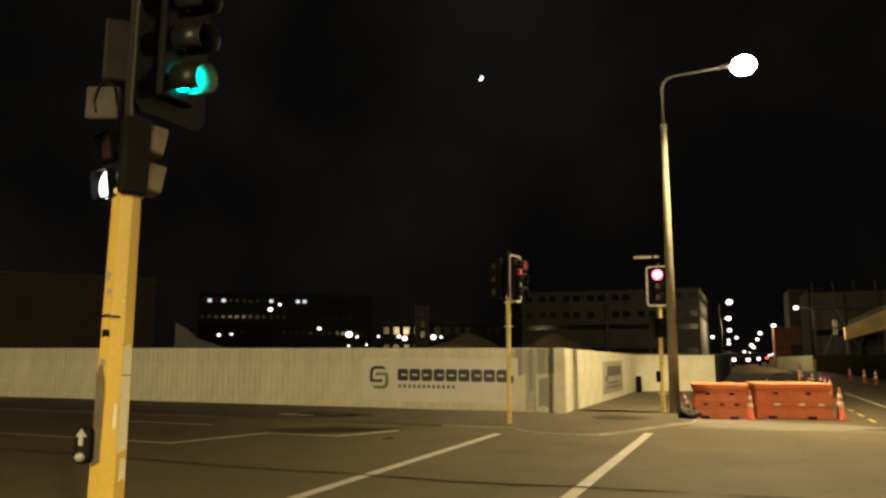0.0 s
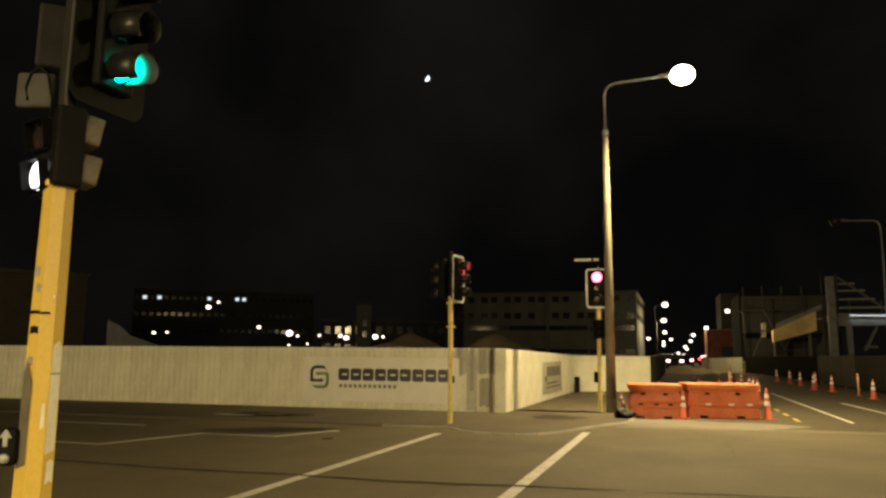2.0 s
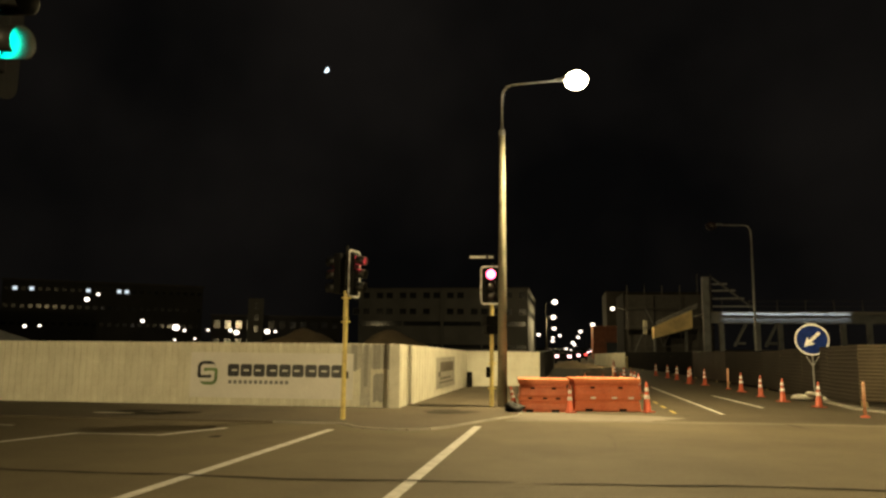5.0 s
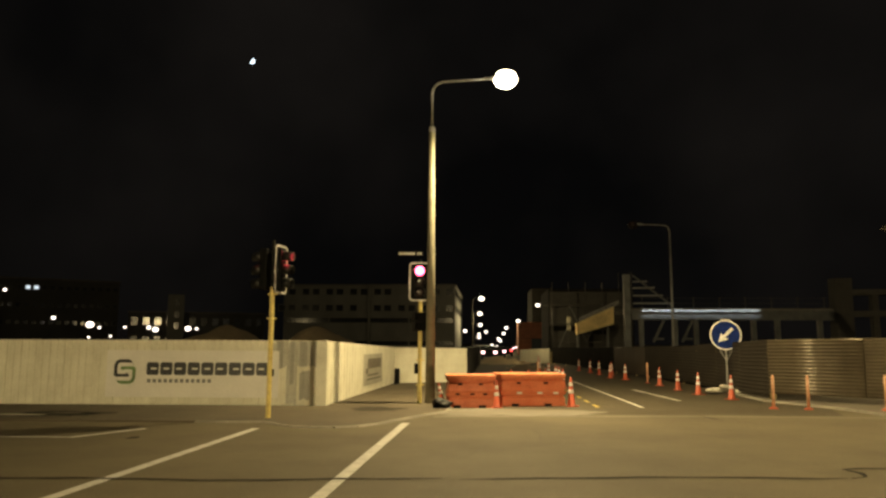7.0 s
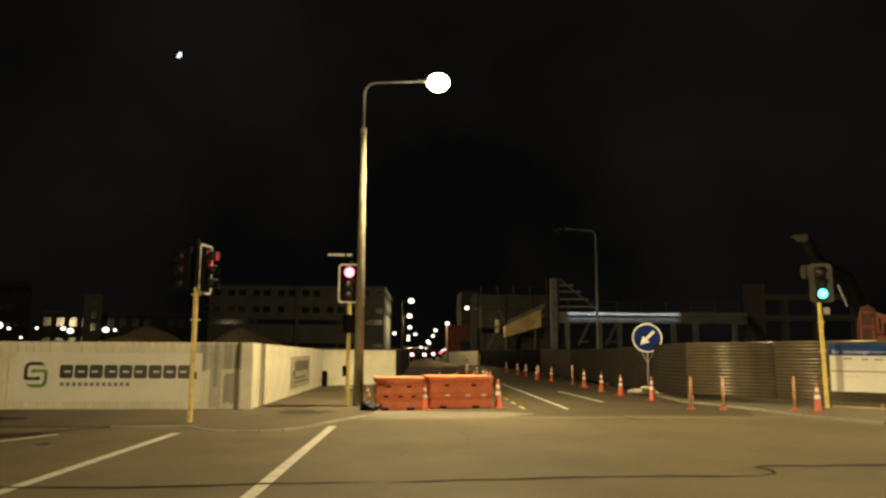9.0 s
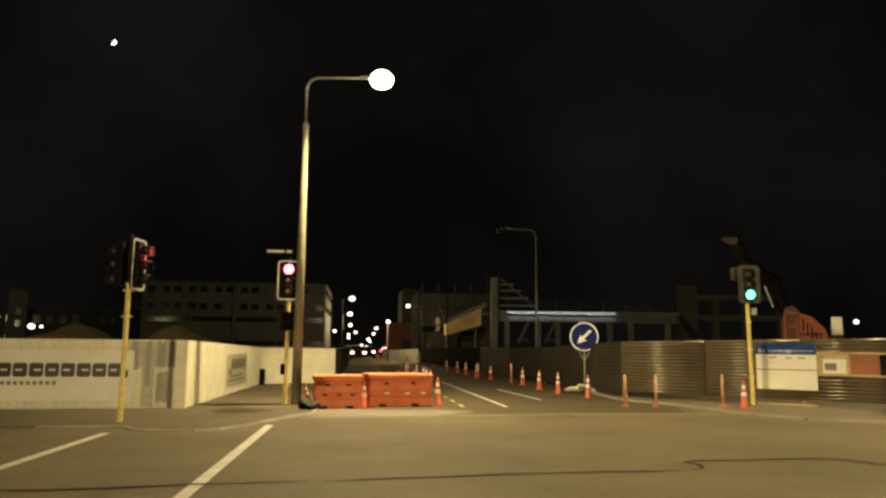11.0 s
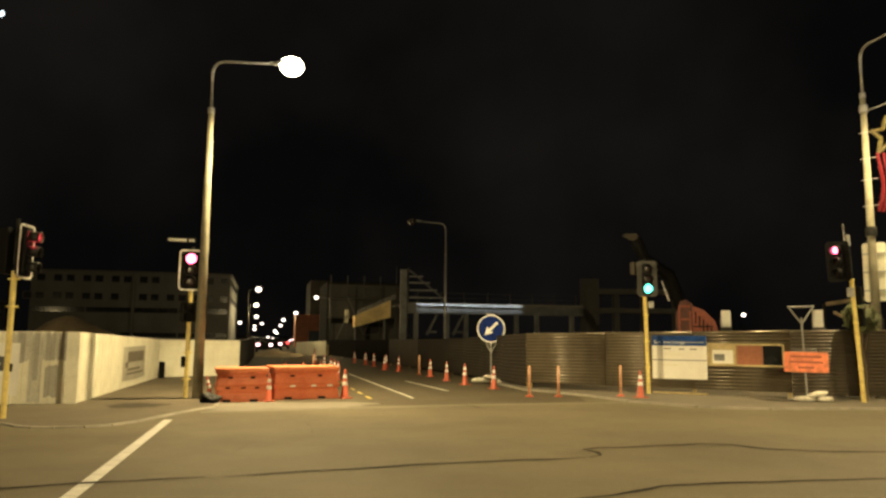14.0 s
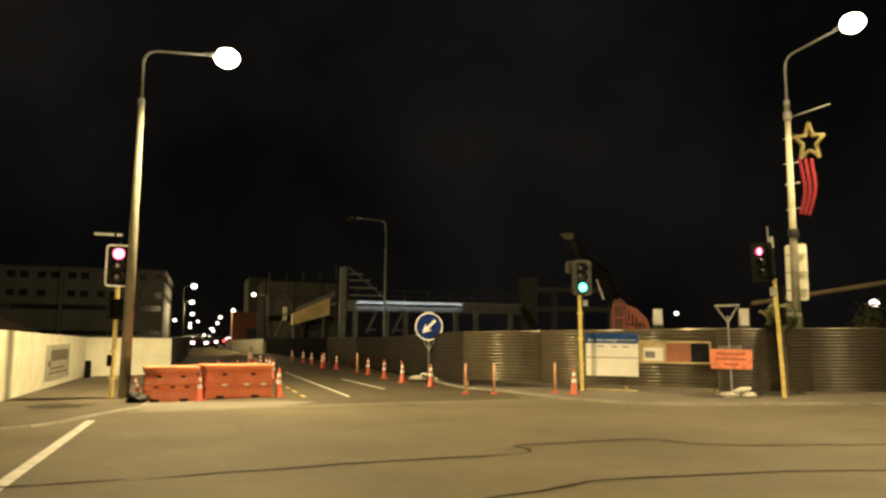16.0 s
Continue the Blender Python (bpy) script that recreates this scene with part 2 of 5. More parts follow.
def rod(bm, a, b, r0, r1=None, n=10, caps=True):
    """A straight round bar from a to b."""
    a, b = Vector(a), Vector(b)
    r1 = r0 if r1 is None else r1
    q = (b - a).to_track_quat("Z", "Y").to_matrix()
    ra, rb = [], []
    for i in range(n):
        t = 2 * math.pi * (i + 0.5) / n
        d = q @ Vector((math.cos(t), math.sin(t), 0))
        ra.append(bm.verts.new(a + d * r0))
        rb.append(bm.verts.new(b + d * r1))
    for i in range(n):
        j = (i + 1) % n
        bm.faces.new((ra[i], ra[j], rb[j], rb[i]))
    if caps:
        bm.faces.new(list(reversed(ra)))
        bm.faces.new(rb)


def bent(bm, pts, r, n=10):
    """A bent round bar through the points, r: one radius or one a point."""
    pts = [Vector(p) for p in pts]
    rs = r if isinstance(r, (list, tuple)) else [r] * len(pts)
    rings = []
    for k, p in enumerate(pts):
        d = (pts[min(k + 1, len(pts) - 1)] - pts[max(k - 1, 0)]).normalized()
        q = d.to_track_quat("Z", "Y").to_matrix()
        rings.append([bm.verts.new(p + q @ Vector((math.cos(2 * math.pi * i / n), math.sin(2 * math.pi * i / n), 0)) * rs[k]) for i in range(n)])
    for ra, rb in zip(rings, rings[1:]):
        for i in range(n):
            j = (i + 1) % n
            bm.faces.new((ra[i], ra[j], rb[j], rb[i]))
    bm.faces.new(list(reversed(rings[0])))
    bm.faces.new(rings[-1])


def plate(bm, outline, thick, m=None, hole=None):
    """A flat plate in the local xz plane; its front looks to -y. hole: an inner outline with as many points."""
    def ring(pts, y):
        return [bm.verts.new((x, y, z)) for x, z in pts]
    a, b = ring(outline, -thick / 2), ring(outline, thick / 2)
    n = len(outline)
    made = a + b
    if hole:
        c, d = ring(hole, -thick / 2), ring(hole, thick / 2)
        made += c + d
        for i in range(n):
            j = (i + 1) % n
            bm.faces.new((a[i], a[j], c[j], c[i]))
            bm.faces.new((b[j], b[i], d[i], d[j]))
            bm.faces.new((c[i], c[j], d[j], d[i]))
    else:
        bm.faces.new(a)
        bm.faces.new(list(reversed(b)))
    for i in range(n):
        j = (i + 1) % n
        bm.faces.new((a[j], a[i], b[i], b[j]))
    if m is not None:
        bmesh.ops.transform(bm, matrix=m, verts=made)
    return made


def rounded(w, h, r, n=5, cx=0.0, cz=0.0):
    """The outline of a rectangle with round corners."""
    pts = []
    for k, (sx, sz) in enumerate(((1, 1), (-1, 1), (-1, -1), (1, -1))):
        for i in range(n):
            t = math.pi / 2 * (k + i / (n - 1))
            pts.append((cx + sx * (w / 2 - r) + r * math.cos(t), cz + sz * (h / 2 - r) + r * math.sin(t)))
    return pts


def circle(r, n=24, cx=0.0, cz=0.0):
    return [(cx + r * math.cos(2 * math.pi * i / n), cz + r * math.sin(2 * math.pi * i / n)) for i in range(n)]


def as_mesh(bm, name, mat, smooth=False):
    bmesh.ops.recalc_face_normals(bm, faces=bm.faces)
    me = bpy.data.meshes.new(name)
    bm.to_mesh(me)
    bm.free()
    me.materials.append(mat)
    if smooth:
        for p in me.polygons:
            p.use_smooth = True
    return me


def part(name, bm, mat, parent, label="", smooth=False):
    ob = new(name, as_mesh(bm, name, mat, smooth))
    ob.parent = parent
    return tagged(ob, label)


def thing(name, label, category, m=None, group="", kind=""):
    ob = new(name)
    ob.empty_display_size = 0.1
    if m is not None:
        ob.matrix_world = m
    return tagged(ob, label, category, group, kind)


def single(name, bm, mat, label, category, m=None, group="", kind="", smooth=False):
    ob = new(name, as_mesh(bm, name, mat, smooth))
    if m is not None:
        ob.matrix_world = m
    return tagged(ob, label, category, group, kind)


def polar(az, el, d):
    """The place at that bearing (degrees left of the street) and height angle, d metres off along the ground."""
    a = radians(az)
    return Vector((-math.sin(a) * d, math.cos(a) * d, 1.7 + d * math.tan(radians(el))))


BM = bmesh.new

# ---- ground, road and footpaths ----
bm = BM()
for a, b in ((-3000, 3000),):
    bm.faces.new([bm.verts.new(p) for p in ((a, -3000, 0), (b, -3000, 0), (b, 3000, 0), (a, 3000, 0))])
single("ground", bm, ASPHALT, "worn grey-brown asphalt road surface", "road", kind="structure")


def slab(name, outline, top, mat, label):
    bm = BM()
    a = [bm.verts.new((x, y, -0.05)) for x, y in outline]
    b = [bm.verts.new((x, y, top)) for x, y in outline]
    bm.faces.new(list(reversed(a)))
    bm.faces.new(b)
    for i in range(len(a)):
        j = (i + 1) % len(a)
        bm.faces.new((a[i], a[j], b[j], b[i]))
    return single(name, bm, mat, label, "pavement", kind="structure")


def kerb_run(parent, pts, width=0.14, top=0.115, step=0.95, mat=KERB):
    """Kerb stones laid end to end along the line; the road is on its right."""
    pts = [Vector((*p, 0)) for p in pts]
    for a, b in zip(pts, pts[1:]):
        n = max(1, round((b - a).length / step))
        d = (b - a) / n
        out = Vector((d.y, -d.x, 0)).normalized()
        for i in range(n):
            p, q = a + d * (i + 0.006), a + d * (i + 0.994)
            bm = BM()
            lo = [bm.verts.new(v) for v in (p, q, q + out * width, p + out * width)]
            hi = [bm.verts.new(v + Vector((0, 0, top))) for v in (p, q, q + out * (width - 0.025), p + out * (width - 0.025))]
            bm.faces.new(hi)
            for k in range(4):
                m = (k + 1) % 4
                bm.faces.new((lo[k], lo[m], hi[m], hi[k]))
            part("kerb_stone", bm, mat, parent)


LEFT_KERB = [(-60, 13.6), (-30, 14.7), (-12, 15.4), (-6.3, 15.62), (-4.85, 15.72), (-4.6, 15.55), (-4.3, 15.15), (-4.0, 14.93), (-3.6, 14.84), (-3.15, 14.86), (-2.75, 15.1), (-2.4, 15.6), (-2.15, 16.25), (-1.85, 17.0), (-1.5, 17.8), (-1.1, 18.5), (-1.1, 20), (-1.1, 60)]
left = slab("pavement", LEFT_KERB + [(-60, 60)], 0.028, PAVING, "brown asphalt footpath round the street corner")
kerb_run(left, LEFT_KERB[1:4], 0.11, 0.034, mat=PAVING)
kerb_run(left, LEFT_KERB[3:-1], 0.11, 0.034)
RIGHT_KERB = [(8.9, 60), (8.9, 30), (8.4, 23.0), (9.4, 20.6), (9.8, 18.4), (10.7, 16.6), (12.2, 15.85), (16.3, 15.3), (24, 13.4), (60, 5.0)]
right = slab("pavement", RIGHT_KERB + [(60, 60)], 0.05, DUSTY, "dusty asphalt footpath along the dark hoarding")
kerb_run(right, RIGHT_KERB[1:-1], 0.12, 0.055)


def strip(name, a, b, width, z, mat, label, category="marking", jag=0.0, n=1):
    """A flat strip on the road from a to b."""
    a, b = Vector((*a, 0)), Vector((*b, 0))
    d = (b - a).normalized()
    s = Vector((-d.y, d.x, 0))
    bm = BM()
    rows = []
    for i in range(n + 1):
        p = a.lerp(b, i / n)
        j = jag * noise.noise(p * 1.7) if jag else 0
        w = width * (1 + (0.5 * noise.noise(p * 3.1 + Vector((7, 0, 0))) if jag else 0.04 * noise.noise(p * 5)))
        rows.append([bm.verts.new(p + s * (j + e * w / 2) + Vector((0, 0, z))) for e in (-1, 1)])
    for (p, q), (r, t) in zip(rows, rows[1:]):
        bm.faces.new((p, q, t, r))
    return single(name, bm, mat, label, category, kind="structure")


slab("road", [(-1.0, 18.55), (5.0, 18.5), (8.6, 18.6), (9.2, 20.6), (8.4, 23.0), (8.9, 30), (8.9, 64), (-0.9, 64)], 0.004, STREET, "darker newer asphalt of the closed street")
line = "worn white painted line on the road"
strip("road_marking", (-4.9, 5.6), (-4.66, 14.6), 0.17, 0.004, ROAD_PAINT, line, n=30)
strip("road_marking", (-1.98, 5.0), (-1.80, 15.9), 0.17, 0.004, ROAD_PAINT, line, n=30)
strip("road_marking", (-9.77, 10.75), (-9.1, 12.9), 0.15, 0.004, ROAD_PAINT, line, n=8)
strip("road_marking", (-7.5, 12.9), (-6.8, 14.35), 0.15, 0.004, ROAD_PAINT, line, n=8)
strip("road_marking", (-30, 10.6), (-9.7, 10.8), 0.1, 0.0045, ROAD_PAINT, line, n=30)
strip("road_marking", (-9.15, 12.85), (-7.5, 12.95), 0.1, 0.0045, ROAD_PAINT, line, n=6)
strip("drainage_channel", (-1.3, 17.35), (4.9, 18.1), 0.26, 0.004, APRON, "pale worn concrete channel across the street", "channel", n=40)
strip("drainage_channel", (4.9, 18.1), (9.7, 18.2), 0.24, 0.004, APRON, "pale worn concrete channel across the street", "channel", n=30)
strip("road_marking", (-13.6, 13.68), (-11.2, 13.76), 0.12, 0.0045, ROAD_PAINT, line, n=8)
strip("road_marking", (4.15, 20.3), (3.9, 34), 0.10, 0.009, ROAD_PAINT, line, n=20)
strip("road_marking", (5.8, 22.9), (5.45, 28.3), 0.14, 0.009, ROAD_PAINT, line, n=20)
for i in range(7):
    strip("road_marking", (2.95 - 0.02 * i, 20.3 + 1.7 * i), (2.94 - 0.02 * i, 21.2 + 1.7 * i), 0.10, 0.009, ROAD_YELLOW, "yellow painted dash on the road", n=3)

seal = "dark bitumen crack seal on the asphalt"
def sealed(pts, width, mat=SEAL):
    """A crack sealed with a ragged line of bitumen."""
    fine = []
    for a, b in zip(pts, pts[1:]):
        a, b = Vector((*a, 0.008)), Vector((*b, 0.008))
        n = max(2, int((b - a).length / 0.12))
        fine += [a.lerp(b, i / n) for i in range(n)]
    bm = BM()
    rows = []
    for i, p in enumerate(fine):
        d = (fine[min(i + 1, len(fine) - 1)] - fine[max(i - 1, 0)]).normalized()
        s = Vector((-d.y, d.x, 0))
        w = 0.8 * width * (1 + 0.7 * noise.noise(p * 2.3)) * min(1, 0.25 + i / 6, 0.25 + (len(fine) - 1 - i) / 6)
        j = 0.05 * noise.noise(p * 1.3 + Vector((3, 1, 0)))
        rows.append([bm.verts.new(p + s * (j + e * w / 2)) for e in (-1, 1)])
    for (p, q), (r, t) in zip(rows, rows[1:]):
        bm.faces.new((p, q, t, r))
    return single("crack_seal", bm, mat, seal, "repair", kind="structure")


sealed([(-24, 8.9), (-15, 9.05), (-9, 9.08), (-6.8, 9.02), (-5, 9.12), (-3.5, 9.12), (-2.1, 9.33), (-0.5, 9.5)], 0.11)
sealed([(-0.4, 9.45), (1.94, 9.82), (3.05, 9.89), (4.19, 9.9), (4.69, 9.98)], 0.10)
sealed([(4.62, 9.96), (4.86, 10.1), (4.95, 10.38), (4.86, 10.66), (5.16, 10.76), (5.87, 10.8), (7.02, 10.88), (7.45, 10.7), (7.75, 10.2), (8.4, 9.8), (11, 9.2), (17, 8.0)], 0.12)
sealed([(2.5, 7.1), (3.14, 7.4), (3.81, 7.56), (4.57, 7.89), (5.43, 7.9), (6.14, 7.85), (7.46, 7.76), (9.5, 7.3)], 0.10)
sealed([(4.95, 18.3), (5.1, 18.0), (5.16, 17.4), (5.3, 16.9)], 0.13, DAMP)
sealed([(0.89, 15.1), (0.93, 14.0), (0.86, 12.4)], 0.035, PAVING)
sealed([(0.06, 13.05), (-0.2, 12.0), (-0.41, 11.0)], 0.03, PAVING)
sealed([(2.95, 19.9), (2.94, 18.8), (2.93, 17.7)], 0.05, PAVING)
sealed([(6.86, 18.5), (7.05, 18.45), (7.2, 18.35)], 0.10)

# ---- hoardings ----
def profile(width, pitch, depth):
    """One sheet's cross-section: flat pans and raised ribs."""
    pts, x = [], 0.0
    while x < width - 1e-6:
        for f, d in ((0.0, 0), (0.50, 0), (0.60, 1), (0.90, 1)):
            if x + f * pitch < width:
                pts.append((x + f * pitch, d * depth))
        x += pitch
    pts.append((width, 0))
    return pts


def waves(width, pitch, depth, n=8):
    """The cross-section of a rounded corrugated sheet."""
    steps = round(width / pitch) * n
    return [(width * i / steps, depth * (0.5 - 0.5 * math.cos(2 * math.pi * i / n))) for i in range(steps + 1)]


def sheet(width, h0, h1, pitch, depth, upright=True, thick=0.004):
    """A corrugated steel sheet in the local xz plane, ribs to -y. h0, h1: its height at either end."""
    bm = BM()
    if upright:
        cross = profile(width, pitch, depth)
        rows = [[bm.verts.new((x, -d + o, z)) for z in (0.0, h0 + (h1 - h0) * x / width)] for o in (0, thick) for x, d in cross]
        n = len(cross)
    else:
        cross = waves(h0, pitch, depth) if depth > 0.03 else profile(h0, pitch, depth)
        rows = [[bm.verts.new((x, -d + o, z * (1 if x == 0 else h1 / h0))) for x in (0.0, width)] for o in (0, thick) for z, d in cross]
        n = len(cross)
    for o in (0, n):
        for i in range(n - 1):
            bm.faces.new((*rows[o + i], *reversed(rows[o + i + 1])))
    for i in range(n - 1):
        for k in (0, 1):
            bm.faces.new((rows[i][k], rows[i + 1][k], rows[n + i + 1][k], rows[n + i][k]))
    for i in (0, n - 1):
        bm.faces.new((*rows[i], *reversed(rows[n + i])))
    return bm


def run(a, b):
    """The pose of a wall's start, its x axis along a to b, its front to -y, and its length."""
    a, b = Vector((*a, 0)), Vector((*b, 0))
    d = b - a
    return Matrix.Translation(a) @ Matrix.Rotation(math.atan2(d.y, d.x), 4, "Z"), d.length


def hoarding(name, label, a, b, z0, h0, h1, panel, pitch, depth, mat, upright=True, gap=0.0):
    m, length = run(a, b)
    wall = thing(name, label, "hoarding", m, kind="structure")
    n = max(1, round(length / panel))
    w = length / n
    for i in range(n):
        ha, hb = h0 + (h1 - h0) * i / n, h0 + (h1 - h0) * (i + 1) / n
        ob = part("panel", sheet(w, ha - z0, hb - z0, pitch, depth, upright), mat, wall, smooth=depth > 0.03)
        ob.matrix_basis = pose(i * w, -0.003 * (i % 2), z0)
    bm = BM()
    for z in (0.35, (h0 + h1) / 2 - 0.3):
        box(bm, (length / 2, 0.06, z), (length, 0.05, 0.09))
    part("rail", bm, TIMBER, wall)
    for i in range(0, n + 1, 2):
        bm = BM()
        top = min(h0, h1) - 0.12
        box(bm, (i * w, 0.14, top / 2), (0.09, 0.09, top))
        part("post", bm, TIMBER, wall)
    return wall, m


WEST, CORNER = (-40.0, 18.05), (-4.40, 19.68)
front, front_m = hoarding("wall_west_hoarding", "cream corrugated steel site hoarding facing the road", WEST, CORNER, 0.015, 1.73, 1.76, 0.8, 0.2, 0.028, CREAM)
side, side_m = hoarding("wall_side_hoarding", "cream steel site hoarding beside the footpath", CORNER, (-4.0, 31.2), 0.015, 1.76, 1.53, 1.15, 0.38, 0.02, CREAM)
cross, cross_m = hoarding("wall_cross_hoarding", "cream flat hoarding closing the footpath", (-4.0, 31.2), (-0.95, 32.9), 0.015, 1.53, 1.5, 1.2, 1.2, 0.0, CREAM)
bm = BM()
box(bm, (-0.14, 0, 0.865), (0.29, 0.012, 1.73), None, 0.003)
box(bm, (0.001, 0.03, 0.865), (0.012, 0.07, 1.73), None, 0.003)
part("corner_trim", bm, CREAM, front, "plain folded corner flashing").matrix_basis = pose((Vector(CORNER) - Vector(WEST)).length + 0.03, -0.045, 0.015)
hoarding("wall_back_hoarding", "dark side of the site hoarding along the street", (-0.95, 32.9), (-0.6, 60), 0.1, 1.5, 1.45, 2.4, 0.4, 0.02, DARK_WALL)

C1, C2, C3 = (8.7, 23.5), (14.8, 18.17), (20.6, 16.9)
# the dark cover colours along the street also include the shade on this side
hoarding("wall_dark_hoarding_street", "hoarding covered in black shade cloth beside the street", (5.62, 64.0), (7.58, 44.7), 0.12, 1.40, 1.54, 2.4, 0.12, 0.02, CLOTH, False)
hoarding("wall_weathered_hoarding", "weathered brown hoarding panels beside the street", (7.58, 44.7), (8.06, 38.3), 0.12, 1.54, 1.6, 2.2, 0.12, 0.02, BROWN, False)
hoarding("wall_brown_hoarding", "hoarding covered in dark brown sheeting beside the street", (8.06, 38.3), (8.45, 33), 0.12, 1.6, 1.64, 2.4, 0.12, 0.02, SHEETING, False)
hoarding("wall_dark_hoarding_street_near", "hoarding covered in dark brown sheeting beside the street", (8.45, 33), C1, 0.12, 1.64, 1.87, 2.4, 0.12, 0.02, SHEETING, False)
splay, splay_m = hoarding("wall_dark_hoarding_corner", "dark brown hoarding of horizontal corrugated steel across the corner", C1, C2, 0.22, 1.87, 2.0, 2.45, 0.10, 0.034, BROWN_GLOSS, False)
east, east_m = hoarding("wall_dark_hoarding_east", "dark brown hoarding of horizontal corrugated steel", C2, C3, 0.14, 2.0, 2.08, 2.9, 0.10, 0.034, BROWN, False)
hoarding("wall_dark_hoarding_far_east", "dark brown hoarding of horizontal corrugated steel", C3, (45, 11.0), 0.14, 2.08, 2.3, 2.9, 0.10, 0.034, BROWN, False)


# ---- street lamps ----
def street_lamp(label, m, joint, height, reach, pole=CONCRETE_POLE, lit=True, r0=0.15):
    """Tapered pole, thinner steel upper tube with an outreach arm to +x, and a bowl lantern."""
    lamp = thing("street_lamp", label, "street lamp", m)
    bm = BM()
    rod(bm, (0, 0, 0), (0, 0, joint), r0, r0 * 0.56, 12)
    part("pole", bm, pole, lamp, smooth=True)
    bm = BM()
    rod(bm, (0, 0, joint - 0.08), (0, 0, joint + 0.08), r0 * 0.66, r0 * 0.62, 12)
    part("collar", bm, GALV, lamp)
    rise = height - joint
    pts = [(0, 0, joint), (0, 0, joint + rise * 0.72), (0.04, 0, joint + rise * 0.83), (0.14, 0, joint + rise * 0.91), (0.32, 0, joint + rise * 0.95), (reach - 0.3, 0, height)]
    bm = BM()
    bent(bm, pts, [0.048, 0.044, 0.042, 0.038, 0.034, 0.030])
    part("outreach_arm", bm, GALV, lamp, smooth=True)
    head = part("lantern", lantern_shell(), GALV, lamp)
    head.matrix_basis = pose(reach, 0, height)
    bowl = part("bowl", bowl_mesh(0.34), LAMP_GLOW if lit else OFF_LENS, head, "bright warm white glass bowl" if lit else "unlit glass bowl", True)
    bowl.matrix_basis = pose(0.08, 0, -0.03)
    return lamp


def lantern_shell():
    bm = BM()
    bmesh.ops.create_uvsphere(bm, u_segments=14, v_segments=8, radius=1, matrix=Matrix.Diagonal((0.46, 0.19, 0.12, 1)))
    for v in bm.verts:
        v.co.z = max(v.co.z, -0.02)
    rod(bm, (-0.55, 0, 0.01), (-0.3, 0, 0.01), 0.05, 0.06)
    return bm


def bowl_mesh(r):
    bm = BM()
    bmesh.ops.create_uvsphere(bm, u_segments=40, v_segments=24, radius=1, matrix=Matrix.Diagonal((r, r * 0.92, r * 0.8, 1)))
    return bm


corner_lamp = street_lamp("tall lit street lamp on a tapered concrete pole", pose(-1.66, 20.85, 0.025), 7.95, 9.5, 2.1, r0=0.145)
east_lamp = street_lamp("tall lit street lamp carrying a Christmas star", pose(17.5, 17.8, 0.05, 0, 0, -90), 9.1, 10.7, 2.5, r0=0.14)
for x, y, rz in ((-10.1, -30.0, 0), (16.1, -11.0, 180)):
    street_lamp("lit street lamp on the near side of the crossing", pose(x, y, 0, 0, 0, rz), 8, 9.6, 2.1)
street_lamp("unlit grey street lamp behind the dark hoarding", pose(11.75, 47.2, 0, 0, 0, 168), 7.2, 9.5, 2.2, GALV, False, 0.10)


# ---- traffic signals ----
def lathe(bm, prof, n=16, m=None):
    """Turn a profile of (radius, z) about z."""
    before = set(bm.verts)
    rings = [[bm.verts.new((r * math.cos(2 * math.pi * i / n), r * math.sin(2 * math.pi * i / n), z)) for i in range(n)] for r, z in prof]
    for a, b in zip(rings, rings[1:]):
        for i in range(n):
            j = (i + 1) % n
            bm.faces.new((a[i], a[j], b[j], b[i]))
    bm.faces.new(list(reversed(rings[0])))
    bm.faces.new(rings[-1])
    vs = [v for v in bm.verts if v not in before]
    if m is not None:
        bmesh.ops.transform(bm, matrix=m, verts=vs)


def visor_mesh(r, length, cut=70):
    """A tunnel visor to -y, open below over `cut` degrees."""
    bm = BM()
    n = 20
    a0, a1 = radians(-90 + cut / 2), radians(270 - cut / 2)
    rows = []
    for y, k in ((0, 1.0), (-length, 0.96)):
        for o in (0, 0.006):
            rows.append([bm.verts.new(((r * k + o) * math.cos(a0 + (a1 - a0) * i / n), y, (r * k + o) * math.sin(a0 + (a1 - a0) * i / n))) for i in range(n + 1)])
    for p, q in ((0, 2), (1, 3), (0, 1), (2, 3)):
        for i in range(n):
            bm.faces.new((rows[p][i], rows[p][i + 1], rows[q][i + 1], rows[q][i]))
    for i in (0, n):
        bm.faces.new((rows[0][i], rows[1][i], rows[3][i], rows[2][i]))
    return bm


